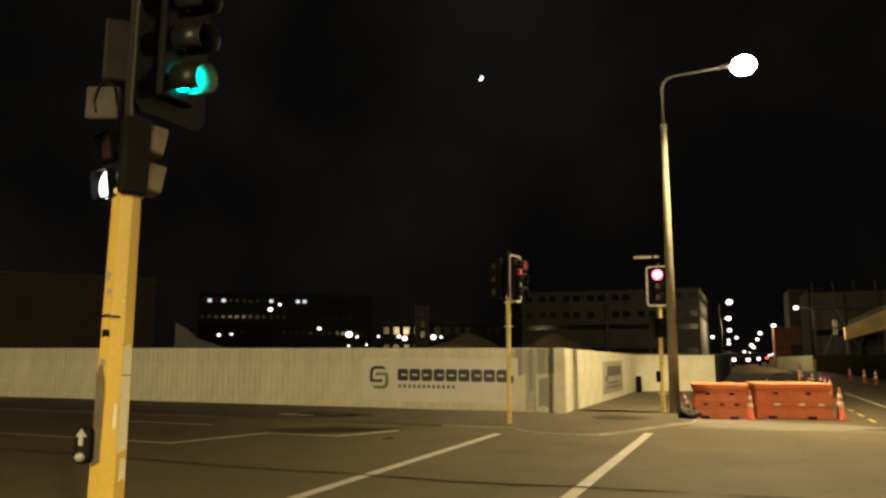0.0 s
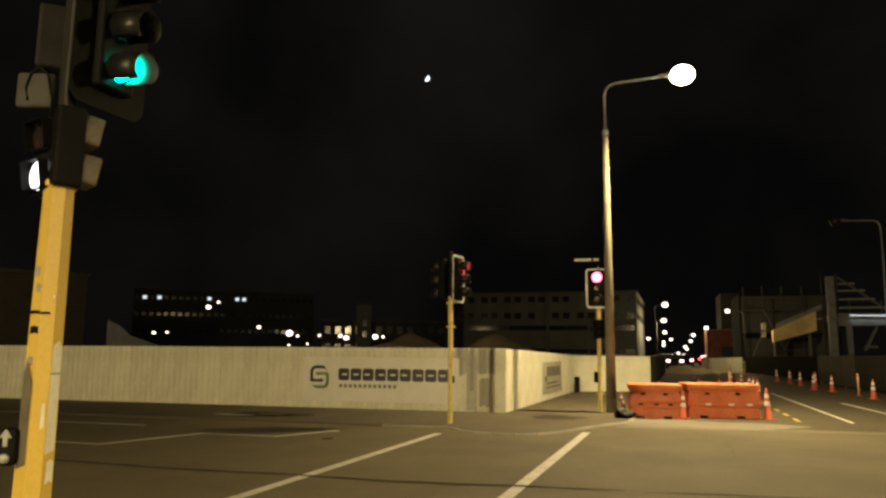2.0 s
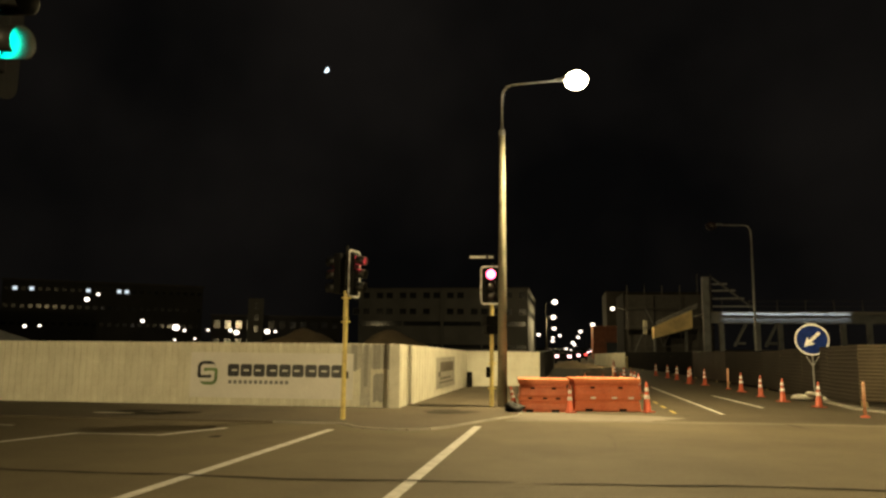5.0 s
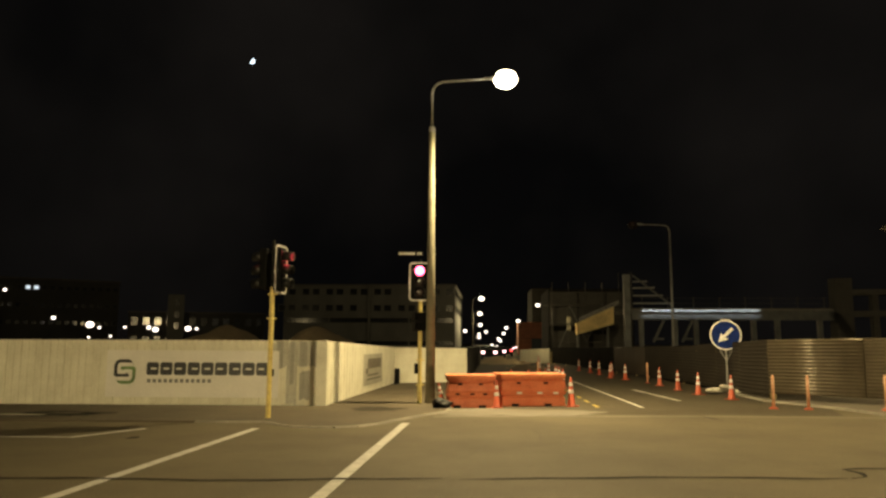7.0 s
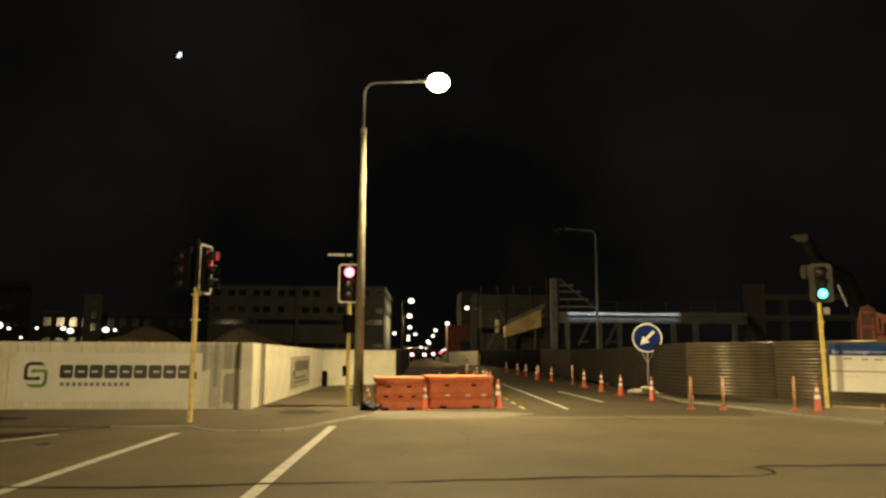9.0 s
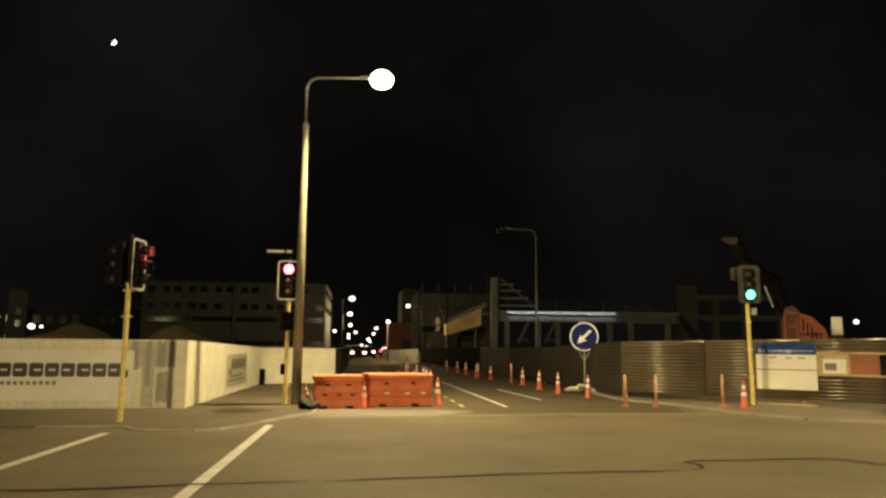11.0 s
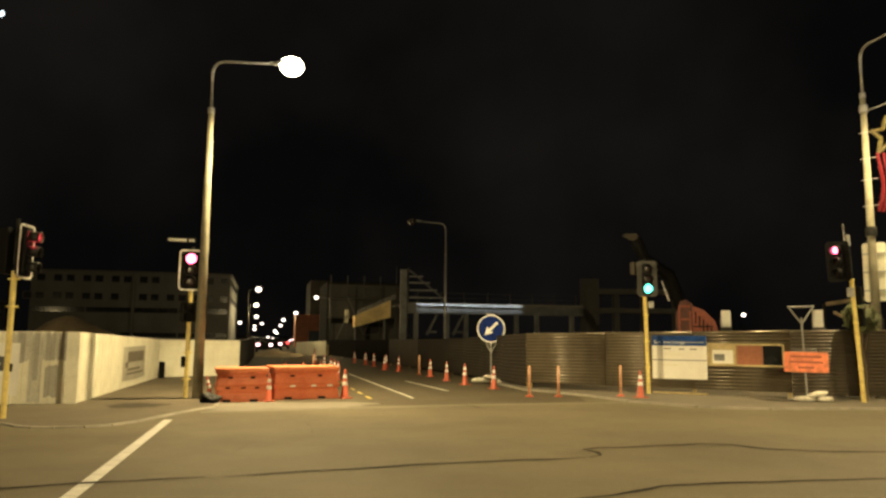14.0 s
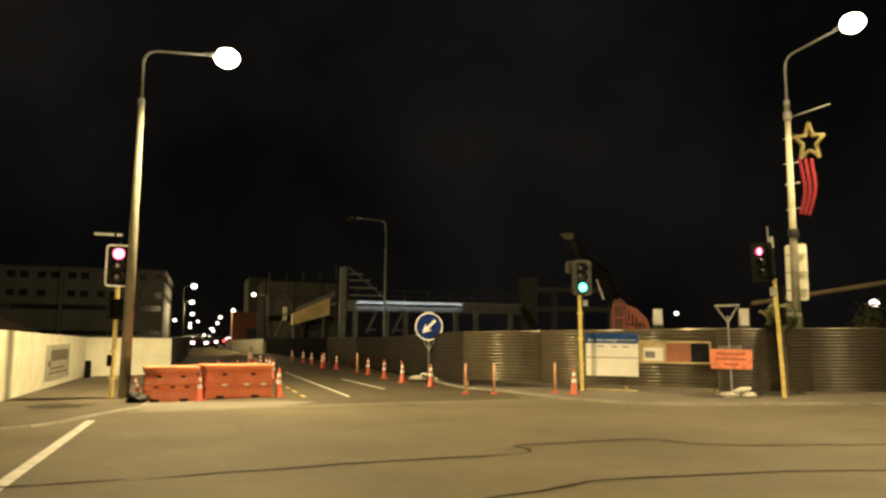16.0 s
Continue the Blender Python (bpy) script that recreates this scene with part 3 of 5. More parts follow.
def signal_head(parent, m, lit, board=True, glow_mat=None, visor=0.24, border=True, r=0.10, pitch=0.31, board_mat=BLACK, lit_inner=None):
    """Three aspects in a black housing that looks to -y, with a white-edged backing board. lit: 0 red, 1 amber, 2 green."""
    bm = BM()
    box(bm, (0, 0.10, 0), (0.30, 0.20, 3 * pitch + 0.02), None, 0.02)
    head = part("signal_head", bm, BLACK, parent, "black three-light signal housing")
    head.matrix_basis = m
    if board:
        bm = BM()
        plate(bm, rounded(0.62, 1.12, 0.10), 0.008)
        part("backing_board", bm, board_mat, head).matrix_basis = pose(0, 0.07, 0)
        if border:
            bm = BM()
            plate(bm, rounded(0.62, 1.12, 0.10), 0.006, hole=rounded(0.53, 1.03, 0.065))
            part("board_border", bm, REFLECT, head, "white reflective border strip").matrix_basis = pose(0, 0.062, 0)
    for k in range(3):
        z = pitch * (1 - k)
        bm = BM()
        lathe(bm, [(r, 0), (r * 0.98, 0.012), (r * 0.8, 0.03), (r * 0.4, 0.04), (0.005, 0.044)], 20, pose(0, 0, 0, 90))
        part("lens", bm, glow_mat if k == lit else OFF_LENS, head, "lit signal lens" if k == lit else "dark signal lens", True).matrix_basis = pose(0, -0.004, z)
        hood_ob = part("visor", visor_mesh(r + 0.02, visor), VISOR, head, smooth=True)
        hood_ob.matrix_basis = pose(0, -0.002, z, 6)
        # only the lit aspect's visor is coloured paler inside, to look lit up
        if lit_inner and k == lit:
            hood_ob.data.materials.append(lit_inner)
            for p in hood_ob.data.polygons:
                if p.center.x ** 2 + p.center.z ** 2 < (r + 0.0215) ** 2 and p.normal.x * p.center.x + p.normal.z * p.center.z < 0:
                    p.material_index = 1
    return head


def pole_parts(parent, height, r, n=8, mat=PALE_YELLOW, top=None):
    bm = BM()
    rod(bm, (0, 0, 0), (0, 0, height), r, r * 0.92, n)
    part("pole", bm, mat, parent)
    bm = BM()
    lathe(bm, [(r * 1.25, 0), (r * 1.25, 0.03), (r * 0.9, 0.04)], 12)
    part("pole_cap", bm, mat, parent).matrix_basis = pose(0, 0, height)
    if top:
        bm = BM()
        rod(bm, (0, 0, height + 0.03), (0, 0, top), r * 0.75, r * 0.7, 10)
        part("upper_pole", bm, DARK_GREY, parent, "dark grey upper tube")


def bracket(parent, z, reach, turn, mat=BLACK):
    bm = BM()
    rod(bm, (0, 0, 0), (0, -reach, 0), 0.022, n=8)
    lathe(bm, [(0.085, -0.03), (0.085, 0.03)], 12)
    part("bracket", bm, mat, parent).matrix_basis = pose(0, 0, z, 0, 0, turn)


def band(parent, z, r, mat=PALE_YELLOW):
    bm = BM()
    lathe(bm, [(r, -0.02), (r + 0.008, -0.012), (r + 0.008, 0.012), (r, 0.02)], 12)
    rod(bm, (r, 0, 0), (r + 0.06, 0, 0), 0.018, n=6)
    rod(bm, (-r, 0, 0), (-r - 0.05, 0, 0), 0.018, n=6)
    part("strap_band", bm, mat, parent).matrix_basis = pose(0, 0, z, 0, 0, 15)


# the corner signal that faces the camera's road
sig = thing("traffic_signal", "yellow traffic signal pole showing red, beside the lamp post", "traffic signal", pose(-1.98, 21.05, 0.027, 0, 0, 0))
pole_parts(sig, 2.88, 0.062, 8, PALE_YELLOW, 4.1)
signal_head(sig, pose(0, -0.26, 3.44, 0, 0, 3), 0, True, RED_GLOW, 0.18, True, 0.135)
bracket(sig, 3.9, 0.2, 0)
bracket(sig, 3.0, 0.2, 0)
for turn, dx in ((-62, 0.17), (20, -0.10)):
    bm = BM()
    box(bm, (0, 0, 0), (0.27, 0.20, 0.54), None, 0.03)
    ped = part("crossing_signal", bm, BLACK, sig, "black pedestrian crossing signal box")
    ped.matrix_basis = pose(dx, -0.05, 2.30, 0, 0, turn)
    for z in (0.13, -0.13):
        bm = BM()
        plate(bm, rounded(0.25, 0.23, 0.03), 0.20, hole=rounded(0.225, 0.205, 0.02))
        part("visor", bm, BLACK, ped).matrix_basis = pose(0, -0.19, z, 5)
bm = BM()
box(bm, (0, -0.09, 0), (0.13, 0.09, 0.30), None, 0.03)
part("push_button_box", bm, BLACK, sig, "black push button box").matrix_basis = pose(-0.02, 0, 0.96, 0, 0, -55)
bm = BM()
plate(bm, rounded(0.74, 0.12, 0.01, 3), 0.012)
name = part("street_name_plate", bm, DARK_GREY, sig, "dark street name plate with pale bars")
name.matrix_basis = pose(-0.30, -0.03, 4.28, 0, 0, 2)
for i in range(7):
    bm = BM()
    plate(bm, rounded(0.055, 0.06, 0.01, 3), 0.004)
    part("letter_bar", bm, WHITE, name).matrix_basis = pose(-0.31 + 0.068 * i, -0.009, 0)
for i in range(2):
    bm = BM()
    plate(bm, rounded(0.05, 0.06, 0.01, 3), 0.004)
    part("letter_bar", bm, WHITE, name).matrix_basis = pose(0.23 + 0.07 * i, -0.009, 0)
for z in (0.5, 1.2):
    band(sig, z, 0.062)

# the signal on the buildout
sig = thing("traffic_signal", "chipped yellow traffic signal pole with two side heads", "traffic signal", pose(-4.975, 16.45, 0.027))
pole_parts(sig, 2.9, 0.056, 8, PALE_YELLOW, 4.02)
signal_head(sig, pose(0.24, 0.02, 3.35, 0, 0, 80), 0, True, RED_DIM, 0.22, r=0.095, lit_inner=LIT_VISOR_INNER)
signal_head(sig, pose(-0.24, 0.02, 3.35, 0, 0, -112), 0, False, RED_DIM, 0.26)
for z in (3.05, 3.7):
    bracket(sig, z, 0.22, 90)
    bracket(sig, z, 0.22, -90)
for z in (2.78, 2.22):
    band(sig, z, 0.056)
bm = BM()
box(bm, (0, -0.08, 0), (0.05, 0.03, 0.16), None, 0.008)
part("push_button_box", bm, BLACK, sig).matrix_basis = pose(0.02, 0, 1.0, 0, 0, 60)

# the signal before the dark hoarding
sig = thing("traffic_signal", "yellow traffic signal pole showing green, before dark hoarding", "traffic signal", pose(11.58, 20.55, 0.05, 0, -0.9, 0))
pole_parts(sig, 2.98, 0.06, 8, PALE_YELLOW, 4.12)
signal_head(sig, pose(-0.02, -0.24, 3.52, 0, 0, -16), 2, True, GREEN_GLOW, 0.15, False, 0.13, 0.31, board_mat=DARK_WALL)
bm = BM()
box(bm, (0, 0, 0), (0.22, 0.2, 0.4), None, 0.05)
part("signal_head", bm, SHEETING, sig, "dull back of a second signal head").matrix_basis = pose(-0.27, 0.12, 3.86, 0, 0, 100)
bm = BM()
box(bm, (0, 0, 0), (0.16, 0.10, 0.20), None, 0.015)
part("control_box", bm, GALV, sig, "small grey control box").matrix_basis = pose(0.16, -0.05, 2.72)
bracket(sig, 3.2, 0.18, 0)
bracket(sig, 3.9, 0.18, 0)
for z in (0.8, 1.6, 2.4):
    band(sig, z, 0.06)

# the signal beside the east lamp, seen side on
sig = thing("traffic_signal", "yellow traffic signal pole with a side-facing red light", "traffic signal", pose(15.98, 16.85, 0.05, 0, -3.0, 0))
pole_parts(sig, 3.33, 0.062, 8, PALE_YELLOW, 4.45)
signal_head(sig, pose(-0.50, -0.10, 3.86, 0, 0, -62), 0, True, RED_GLOW, 0.22, False)
bm = BM()
rod(bm, (0, 0, 0), (0, 0, 0.5), 0.018)
part("aerial", bm, GALV, sig).matrix_basis = pose(-0.10, 0, 4.4)
bm = BM()
rod(bm, (0, 0, 0), (0, 0, 0.32), 0.07, 0.06, 12)
part("pole_head", bm, GALV, sig, "pale weathered pole top").matrix_basis = pose(0, 0, 4.28)
bm = BM()
box(bm, (0, 0, 0), (0.15, 0.12, 0.26), None, 0.015)
part("control_box", bm, GALV, sig, "small grey control box").matrix_basis = pose(-0.13, -0.06, 3.0)
for dx, z in ((0.22, 2.9), (0.22, 2.3)):
    bm = BM()
    box(bm, (0, 0, 0), (0.26, 0.2, 0.5), None, 0.02)
    part("crossing_signal", bm, BLACK, sig, "black pedestrian crossing signal box").matrix_basis = pose(dx, 0.1, z, 0, 0, 120)
for z in (0.9, 1.75, 2.15):
    band(sig, z, 0.062)

# the near pole, close to the camera
NEAR = (-3.612, 3.475)
DROP = 0.04
sig = thing("traffic_signal", "close yellow octagonal traffic signal pole showing green", "traffic signal", pose(*NEAR, 0, 0, 0.55, 0))
bm = BM()
rod(bm, (0, 0, 0), (0, 0, 2.70), 0.118, 0.090, 8)
part("pole", bm, YELLOW, sig)
bm = BM()
lathe(bm, [(0.102, 0), (0.106, 0.03), (0.085, 0.05)], 12)
part("pole_cap", bm, YELLOW, sig).matrix_basis = pose(0, 0, 2.67)
bm = BM()
rod(bm, (0, 0, 2.74), (0, 0, 4.6), 0.057, 0.055, 12)
part("upper_pole", bm, DARK_GREY, sig, "dark grey upper tube")
signal_head(sig, pose(0.185, 0.205, 3.82 - DROP, 0, 0, 87), 2, True, GREEN_SIDE, 0.235, False, 0.080, 0.28, lit_inner=LIT_VISOR_INNER)
bm = BM()
box(bm, (0, 0, 0), (0.27, 0.20, 0.42), None, 0.02)
back = part("signal_head", bm, DARK_GREY, sig, "dark grey back of a head facing away")
back.matrix_basis = pose(-0.10, 0.02, 3.68 - DROP, 0, 0, -140)
bm = BM()
box(bm, (0, 0, 0), (0.22, 0.05, 0.22), None, 0.02)
part("junction_box", bm, DARK_WALL, sig, "pale square junction box").matrix_basis = pose(-0.13, -0.12, 3.31 - DROP, 0, 0, 20)
bm = BM()
bent(bm, [(-0.15, -0.155, 3.20), (-0.165, -0.16, 3.28), (-0.14, -0.155, 3.37), (-0.09, -0.145, 3.41), (-0.04, -0.12, 3.36), (-0.03, -0.09, 3.2), (-0.03, -0.08, 3.1)], 0.009, 8)
part("cable", bm, BLACK, sig, smooth=True)
bm = BM()
bent(bm, [(0.04, -0.05, 4.3), (0.045, -0.055, 3.9), (0.04, -0.05, 3.3), (0.06, -0.04, 2.9)], 0.011, 8)
part("conduit", bm, DARK_WALL, sig, smooth=True)
for turn, dx, dy, lit in ((150, 0.015, 0.0, False), (-16, -0.085, 0.02, True)):
    bm = BM()
    box(bm, (0, 0.0, 0), (0.25, 0.17, 0.50) if not lit else (0.24, 0.14, 0.50), None, 0.02)
    ped = part("crossing_signal", bm, BLACK, sig, "black pedestrian crossing signal box")
    ped.matrix_basis = pose(dx, dy, (2.91 if lit else 2.96) - DROP, 0, 0, turn)
    for k, z in enumerate((0.125, -0.125)):
        d = 0.06 if lit else 0.10
        bm = BM()
        plate(bm, rounded(0.215, 0.185, 0.02, 3), d, hole=rounded(0.202, 0.172, 0.015, 3))
        part("visor", bm, BLACK if lit else TAN, ped, "sun-faded square visor").matrix_basis = pose(0, -0.08 - d / 2, z, 9)
        bm = BM()
        plate(bm, circle(0.092), 0.01)
        part("lens", bm, WHITE_GLOW if lit and k else OFF_LENS, ped).matrix_basis = pose(0, -0.086, z)
bm = BM()
box(bm, (0, -0.045, 0), (0.108, 0.08, 0.215), None, 0.032)
push = part("push_button_box", bm, BLACK, sig, "black pedestrian push button box")
push.matrix_basis = pose(-0.085, -0.085, 1.13, 0, 0, 22)
bm = BM()
plate(bm, [(-0.012, -0.05), (0.012, -0.05), (0.012, 0.0), (0.036, 0.0), (0.0, 0.05), (-0.036, 0.0), (-0.012, 0.0)], 0.006)
part("arrow", bm, GALV, push, "pale raised arrow").matrix_basis = pose(0, -0.092, 0.055)
bm = BM()
lathe(bm, [(0.03, 0), (0.028, 0.012), (0.015, 0.018)], 16, pose(0, 0, 0, 90))
part("button", bm, GALV, push, "round metal button", True).matrix_basis = pose(0, -0.09, -0.06)
def on_face(turn, z, side=0.0, out=0.002):
    """A place on the pole's flat side that looks to -y before the turn."""
    return pose(0, 0, z, 0, 0, turn) @ pose(side, -(0.109 - 0.0096 * z) - out, 0, 0.55, 0, 0)


for turn, z, side, w, h, mat, lab in ((0, 1.905, 0.0, 0.074, 0.022, BLACK, "strip of old black tape"), (45, 1.90, -0.012, 0.05, 0.018, BLACK, "torn end of black tape"),
                                      (0, 1.80, 0.004, 0.06, 0.05, BLACK, "small dark sticker"), (90, 1.545, 0.0, 0.07, 0.009, TAN, "dull scratch line"),
                                      (0, 1.44, -0.01, 0.05, 0.07, TAN, "torn brown sticker"), (45, 2.0, 0.026, 0.008, 0.02, CREAM, "paint chip"),
                                      (45, 1.30, 0.02, 0.02, 0.16, CREAM, "scuffed pale paint"), (90, 0.98, 0.01, 0.05, 0.14, CREAM, "scuffed pale paint")):
    bm = BM()
    plate(bm, [(-w / 2, -h * 0.5), (w * 0.1, -h * 0.35), (w / 2, -h * 0.5), (w * 0.46, h * 0.4), (0, h * 0.5), (-w * 0.48, h * 0.42)], 0.003)
    part("sticker", bm, mat, sig, lab).matrix_basis = on_face(turn, z, side)
for dx, z, w, h in ((-0.012, 2.15, 0.03, 0.06), (0.004, 2.05, 0.03, 0.05), (-0.005, 1.62, 0.035, 0.05), (0.0, 1.42, 0.03, 0.09)):
    bm = BM()
    plate(bm, rounded(w, h, 0.008, 3), 0.003)
    part("sticker", bm, GALV, sig, "torn pale sticker").matrix_basis = pose(dx, -0.1105 + 0.0095 * z, z, 0, 4, 0)
bm = BM()
ring = [(-0.034, 0.0), (0.032, 0.02), (0.033, 0.30), (0.034, 0.62), (0.010, 0.66), (-0.031, 0.63), (-0.033, 0.35)]
plate(bm, ring, 0.002)
part("worn_patch", bm, CREAM, sig, "pale patch of worn-off paint").matrix_basis = pose(0.1000, 0, 1.08, 0, 0, 90) @ pose(0, 0, 0, -0.55, 0, 0)
bm = BM()
plate(bm, [(-0.033, 0), (0.033, 0.03), (0.031, 0.5), (-0.01, 0.62), (-0.032, 0.55)], 0.002)
part("grime", bm, TAN, sig, "grey grime and torn paper").matrix_basis = pose(0, -0.1008, 1.0, 0.55, 0, 0)


# ---- barriers, cones and posts ----
def tub(parent, w, d, z0, h, mat, lid=False):
    """One tier of a water-filled barrier: tapered sides with a recessed band, feet and a rim."""
    prof = [(0.0, 0.0), (0.02, 0.05), (0.03, h * 0.55), (0.055, h * 0.6), (0.055, h * 0.72), (0.005, h * 0.78), (0.0, h * 0.97), (0.03, h)]
    bm = BM()
    rings = []
    for o, z in prof:
        rings.append([bm.verts.new((x, y, z0 + z)) for x, y in rounded(w - 2 * o, d - 2 * o, 0.05, 3)])
    for a, b in zip(rings, rings[1:]):
        n = len(a)
        for i in range(n):
            j = (i + 1) % n
            bm.faces.new((a[i], a[j], b[j], b[i]))
    bm.faces.new(list(reversed(rings[0])))
    bm.faces.new(rings[-1])
    return part("tier", bm, mat, parent, "hollow moulded plastic tier")


def barrier(m, w, d, label, dark=True):
    b = thing("water_barrier", label, "barrier", m, "stacked road barriers")
    lower = tub(b, w, d, 0.0, 0.40, ORANGE)
    upper = tub(b, w - 0.03, d - 0.04, 0.40, 0.42, ORANGE)
    # slots and foot recesses are black plates, the shade inside them drawn as colour
    for x in (-0.22, 0.19):
        bm = BM()
        plate(bm, rounded(0.12, 0.055, 0.012, 3), 0.03)
        part("slot", bm, BLACK, upper, "dark moulded slot").matrix_basis = pose(x * w, -d / 2 + 0.028, 0.62)
    for x in (-0.27, 0.02, 0.27) if dark else ():
        bm = BM()
        plate(bm, rounded(0.12 if x else 0.17, 0.05, 0.012, 3), 0.03)
        part("slot", bm, BLACK, lower, "dark moulded slot").matrix_basis = pose(x * w, -d / 2 + 0.012, 0.36)
    for x in (-0.28, 0.22):
        bm = BM()
        plate(bm, rounded(0.20, 0.06, 0.012, 3), 0.05)
        part("foot_recess", bm, BLACK, lower).matrix_basis = pose(x * w, -d / 2 + 0.01, 0.035)
    # the lid's paler colour holds both dust and light from above
    bm = BM()
    box(bm, (0, 0, 0.825), (w - 0.02, d - 0.03, 0.075), None, 0.014)
    part("lid", bm, ORANGE_LID, b, "dusty lid coloured paler as lit from above, with a crisp lip")
    # black strip that draws the shade in the gap between tiers
    bm = BM()
    box(bm, (0, 0, 0.408), (w - 0.05, d - 0.06, 0.014))
    part("seam", bm, BLACK, b, "dark gap between the stacked tiers")
    return b


barrier(pose(-0.52, 20.38, 0, 0, 0, 5), 1.36, 1.1, "stacked faded orange plastic barrier with scuffed sides")
wide = barrier(pose(1.12, 20.92, 0.02, 0, 0, 10), 1.84, 1.15, "long stacked orange plastic barrier closing the lane", False)

for x in (-0.52, 0.05, 0.5):
    bm = BM()
    plate(bm, rounded(0.14, 0.05, 0.012, 3), 0.03)
    part("reflector", bm, REFLECT, wide, "pale reflector").matrix_basis = pose(x + 0.12, -0.592, 0.352)


def cone(m, h=0.77, label="orange rubber traffic cone with two white bands", pale=False):
    c = thing("traffic_cone", label, "traffic cone", m, "cones along the lane")
    k = h / 0.9
    bm = BM()
    box(bm, (0, 0, 0.02 * k), (0.38 * k, 0.38 * k, 0.04 * k), None, 0.015 * k)
    part("base", bm, CONE, c)
    bm = BM()
    lathe(bm, [(0.145 * k, 0.035 * k), (0.118 * k, 0.06 * k), (0.028 * k, h - 0.01), (0.02 * k, h)], 14)
    part("body", bm, POST if pale else CONE, c, smooth=True)
    for z0, z1 in ((0.40, 0.52), (0.62, 0.74)):
        bm = BM()
        ra, rb = (0.128 - 0.1 * (z0 - 0.06) / 0.83 + 0.003) * k, (0.128 - 0.1 * (z1 - 0.06) / 0.83 + 0.003) * k
        rod(bm, (0, 0, z0 * k), (0, 0, z1 * k), ra, rb, 14)
        part("band", bm, REFLECT, c, "white reflective band")
    return c


first = cone(pose(7.6, 23.7, 0, 0, 0, 10))
for x, y, r in ((7.2, 25.9, 30), (7.12, 28.3, -12), (7.14, 31.3, 5), (6.68, 36.4, 22), (6.2, 37.9, 40), (6.8, 41.0, 3), (6.3, 42.3, 0),
                (6.15, 44.8, 9), (5.85, 47.8, 0), (10.5, 19.1, 15), (0.83, 27.3, 20), (1.49, 27.5, 0), (2.2, 28.6, 8), (2.88, 28.8, 0), (2.94, 31.0, 0), (2.93, 32.4, 12), (3.1, 38.0, 0), (3.0, 43, 0), (3.2, 47, 10), (3.6, 52, 0), (3.9, 57, 0), (4.2, 62, 0)):
    copy_thing(first, pose(x, y, 0.05 if x > 10 else 0.0, 0, 0, r))
cone(pose(0.20, 19.84, 0, 0, 0, 10), 0.72, "grubby traffic cone between two barriers")
cone(pose(2.26, 20.6, 0, 0, 0, 20), 0.80, "grubby traffic cone at the end of a barrier")
cone(pose(-1.30, 20.75, 0.03, 0, -12, 0), 0.6, "small leaning traffic cone behind a barrier")


def delineator(m):
    d = thing("delineator_post", "orange flexible road post on a low base", "post", m, "flexible posts")
    bm = BM()
    lathe(bm, [(0.12, 0), (0.11, 0.035), (0.05, 0.06)], 14)
    part("base", bm, CONE, d)
    bm = BM()
    lathe(bm, [(0.038, 0.05), (0.038, 0.86), (0.028, 0.9)], 12)
    part("tube", bm, POST, d, smooth=True)
    bm = BM()
    rod(bm, (0, 0, 0.66), (0, 0, 0.80), 0.0405, n=12)
    part("band", bm, SALMON, d, "faded pale band")
    return d


post = delineator(pose(7.65, 20.45, 0))
for x, y in ((8.5, 20.3), (10.2, 19.7), (7.05, 33.2), (2.29, 34.0)):
    copy_thing(post, pose(x, y, 0.05 if x > 10 else 0.0, 0, 0, 20))

# black rubbish bag at the foot of the lamp
bm = BM()
bmesh.ops.create_icosphere(bm, subdivisions=3, radius=1, matrix=Matrix.Diagonal((0.27, 0.19, 0.14, 1)))
for v in bm.verts:
    v.co += v.co.normalized() * 0.14 * noise.noise(v.co * 7)
    v.co.z = max(v.co.z, -0.13)
single("rubbish_bag", bm, BAG_BLACK, "slumped black plastic bag beside the barriers", "bag", pose(-1.20, 19.45, 0.13), smooth=True)


def sandbag(m, label="pale sandbag weighing down a sign stand", s=1.0):
    bm = BM()
    bmesh.ops.create_icosphere(bm, subdivisions=3, radius=1, matrix=Matrix.Diagonal((0.34 * s, 0.19 * s, 0.09 * s, 1)))
    for v in bm.verts:
        v.co += v.co.normalized() * 0.05 * noise.noise(v.co * 6 + m.translation)
        v.co.z = max(v.co.z, -0.06 * s)
    return single("sandbag", bm, SAND, label, "sandbag", m, "sandbags", smooth=True)


# ---- signs ----
sign = thing("keep_left_sign", "round blue sign with a white arrow on a folding stand", "road sign", pose(8.42, 26.6, 0, 0, 0, -14))
bm = BM()
plate(bm, circle(0.53, 40), 0.02)
disc = part("disc", bm, BLUE, sign, "blue disc")
disc.matrix_basis = pose(0.0, -0.04, 2.05)
bm = BM()
plate(bm, circle(0.53, 40), 0.006, hole=circle(0.485, 40))
part("rim", bm, REFLECT, disc, "white rim").matrix_basis = pose(0, -0.014, 0)
bm = BM()
plate(bm, [(-0.05, 0.34), (-0.05, -0.08), (-0.165, -0.03), (0.0, -0.36), (0.165, -0.03), (0.05, -0.08), (0.05, 0.34)], 0.006)
part("arrow", bm, REFLECT, disc, "white arrow").matrix_basis = pose(0, -0.014, 0, 0, 45, 0)
bm = BM()
rod(bm, (0, 0, 0.03), (0, 0, 2.5), 0.026)
part("stem", bm, GALV, sign)
for dx in (-0.2, 0.2):
    bm = BM()
    rod(bm, (0, 0, 1.15), (dx, 0, 1.5), 0.016)
    part("brace", bm, GALV, sign)
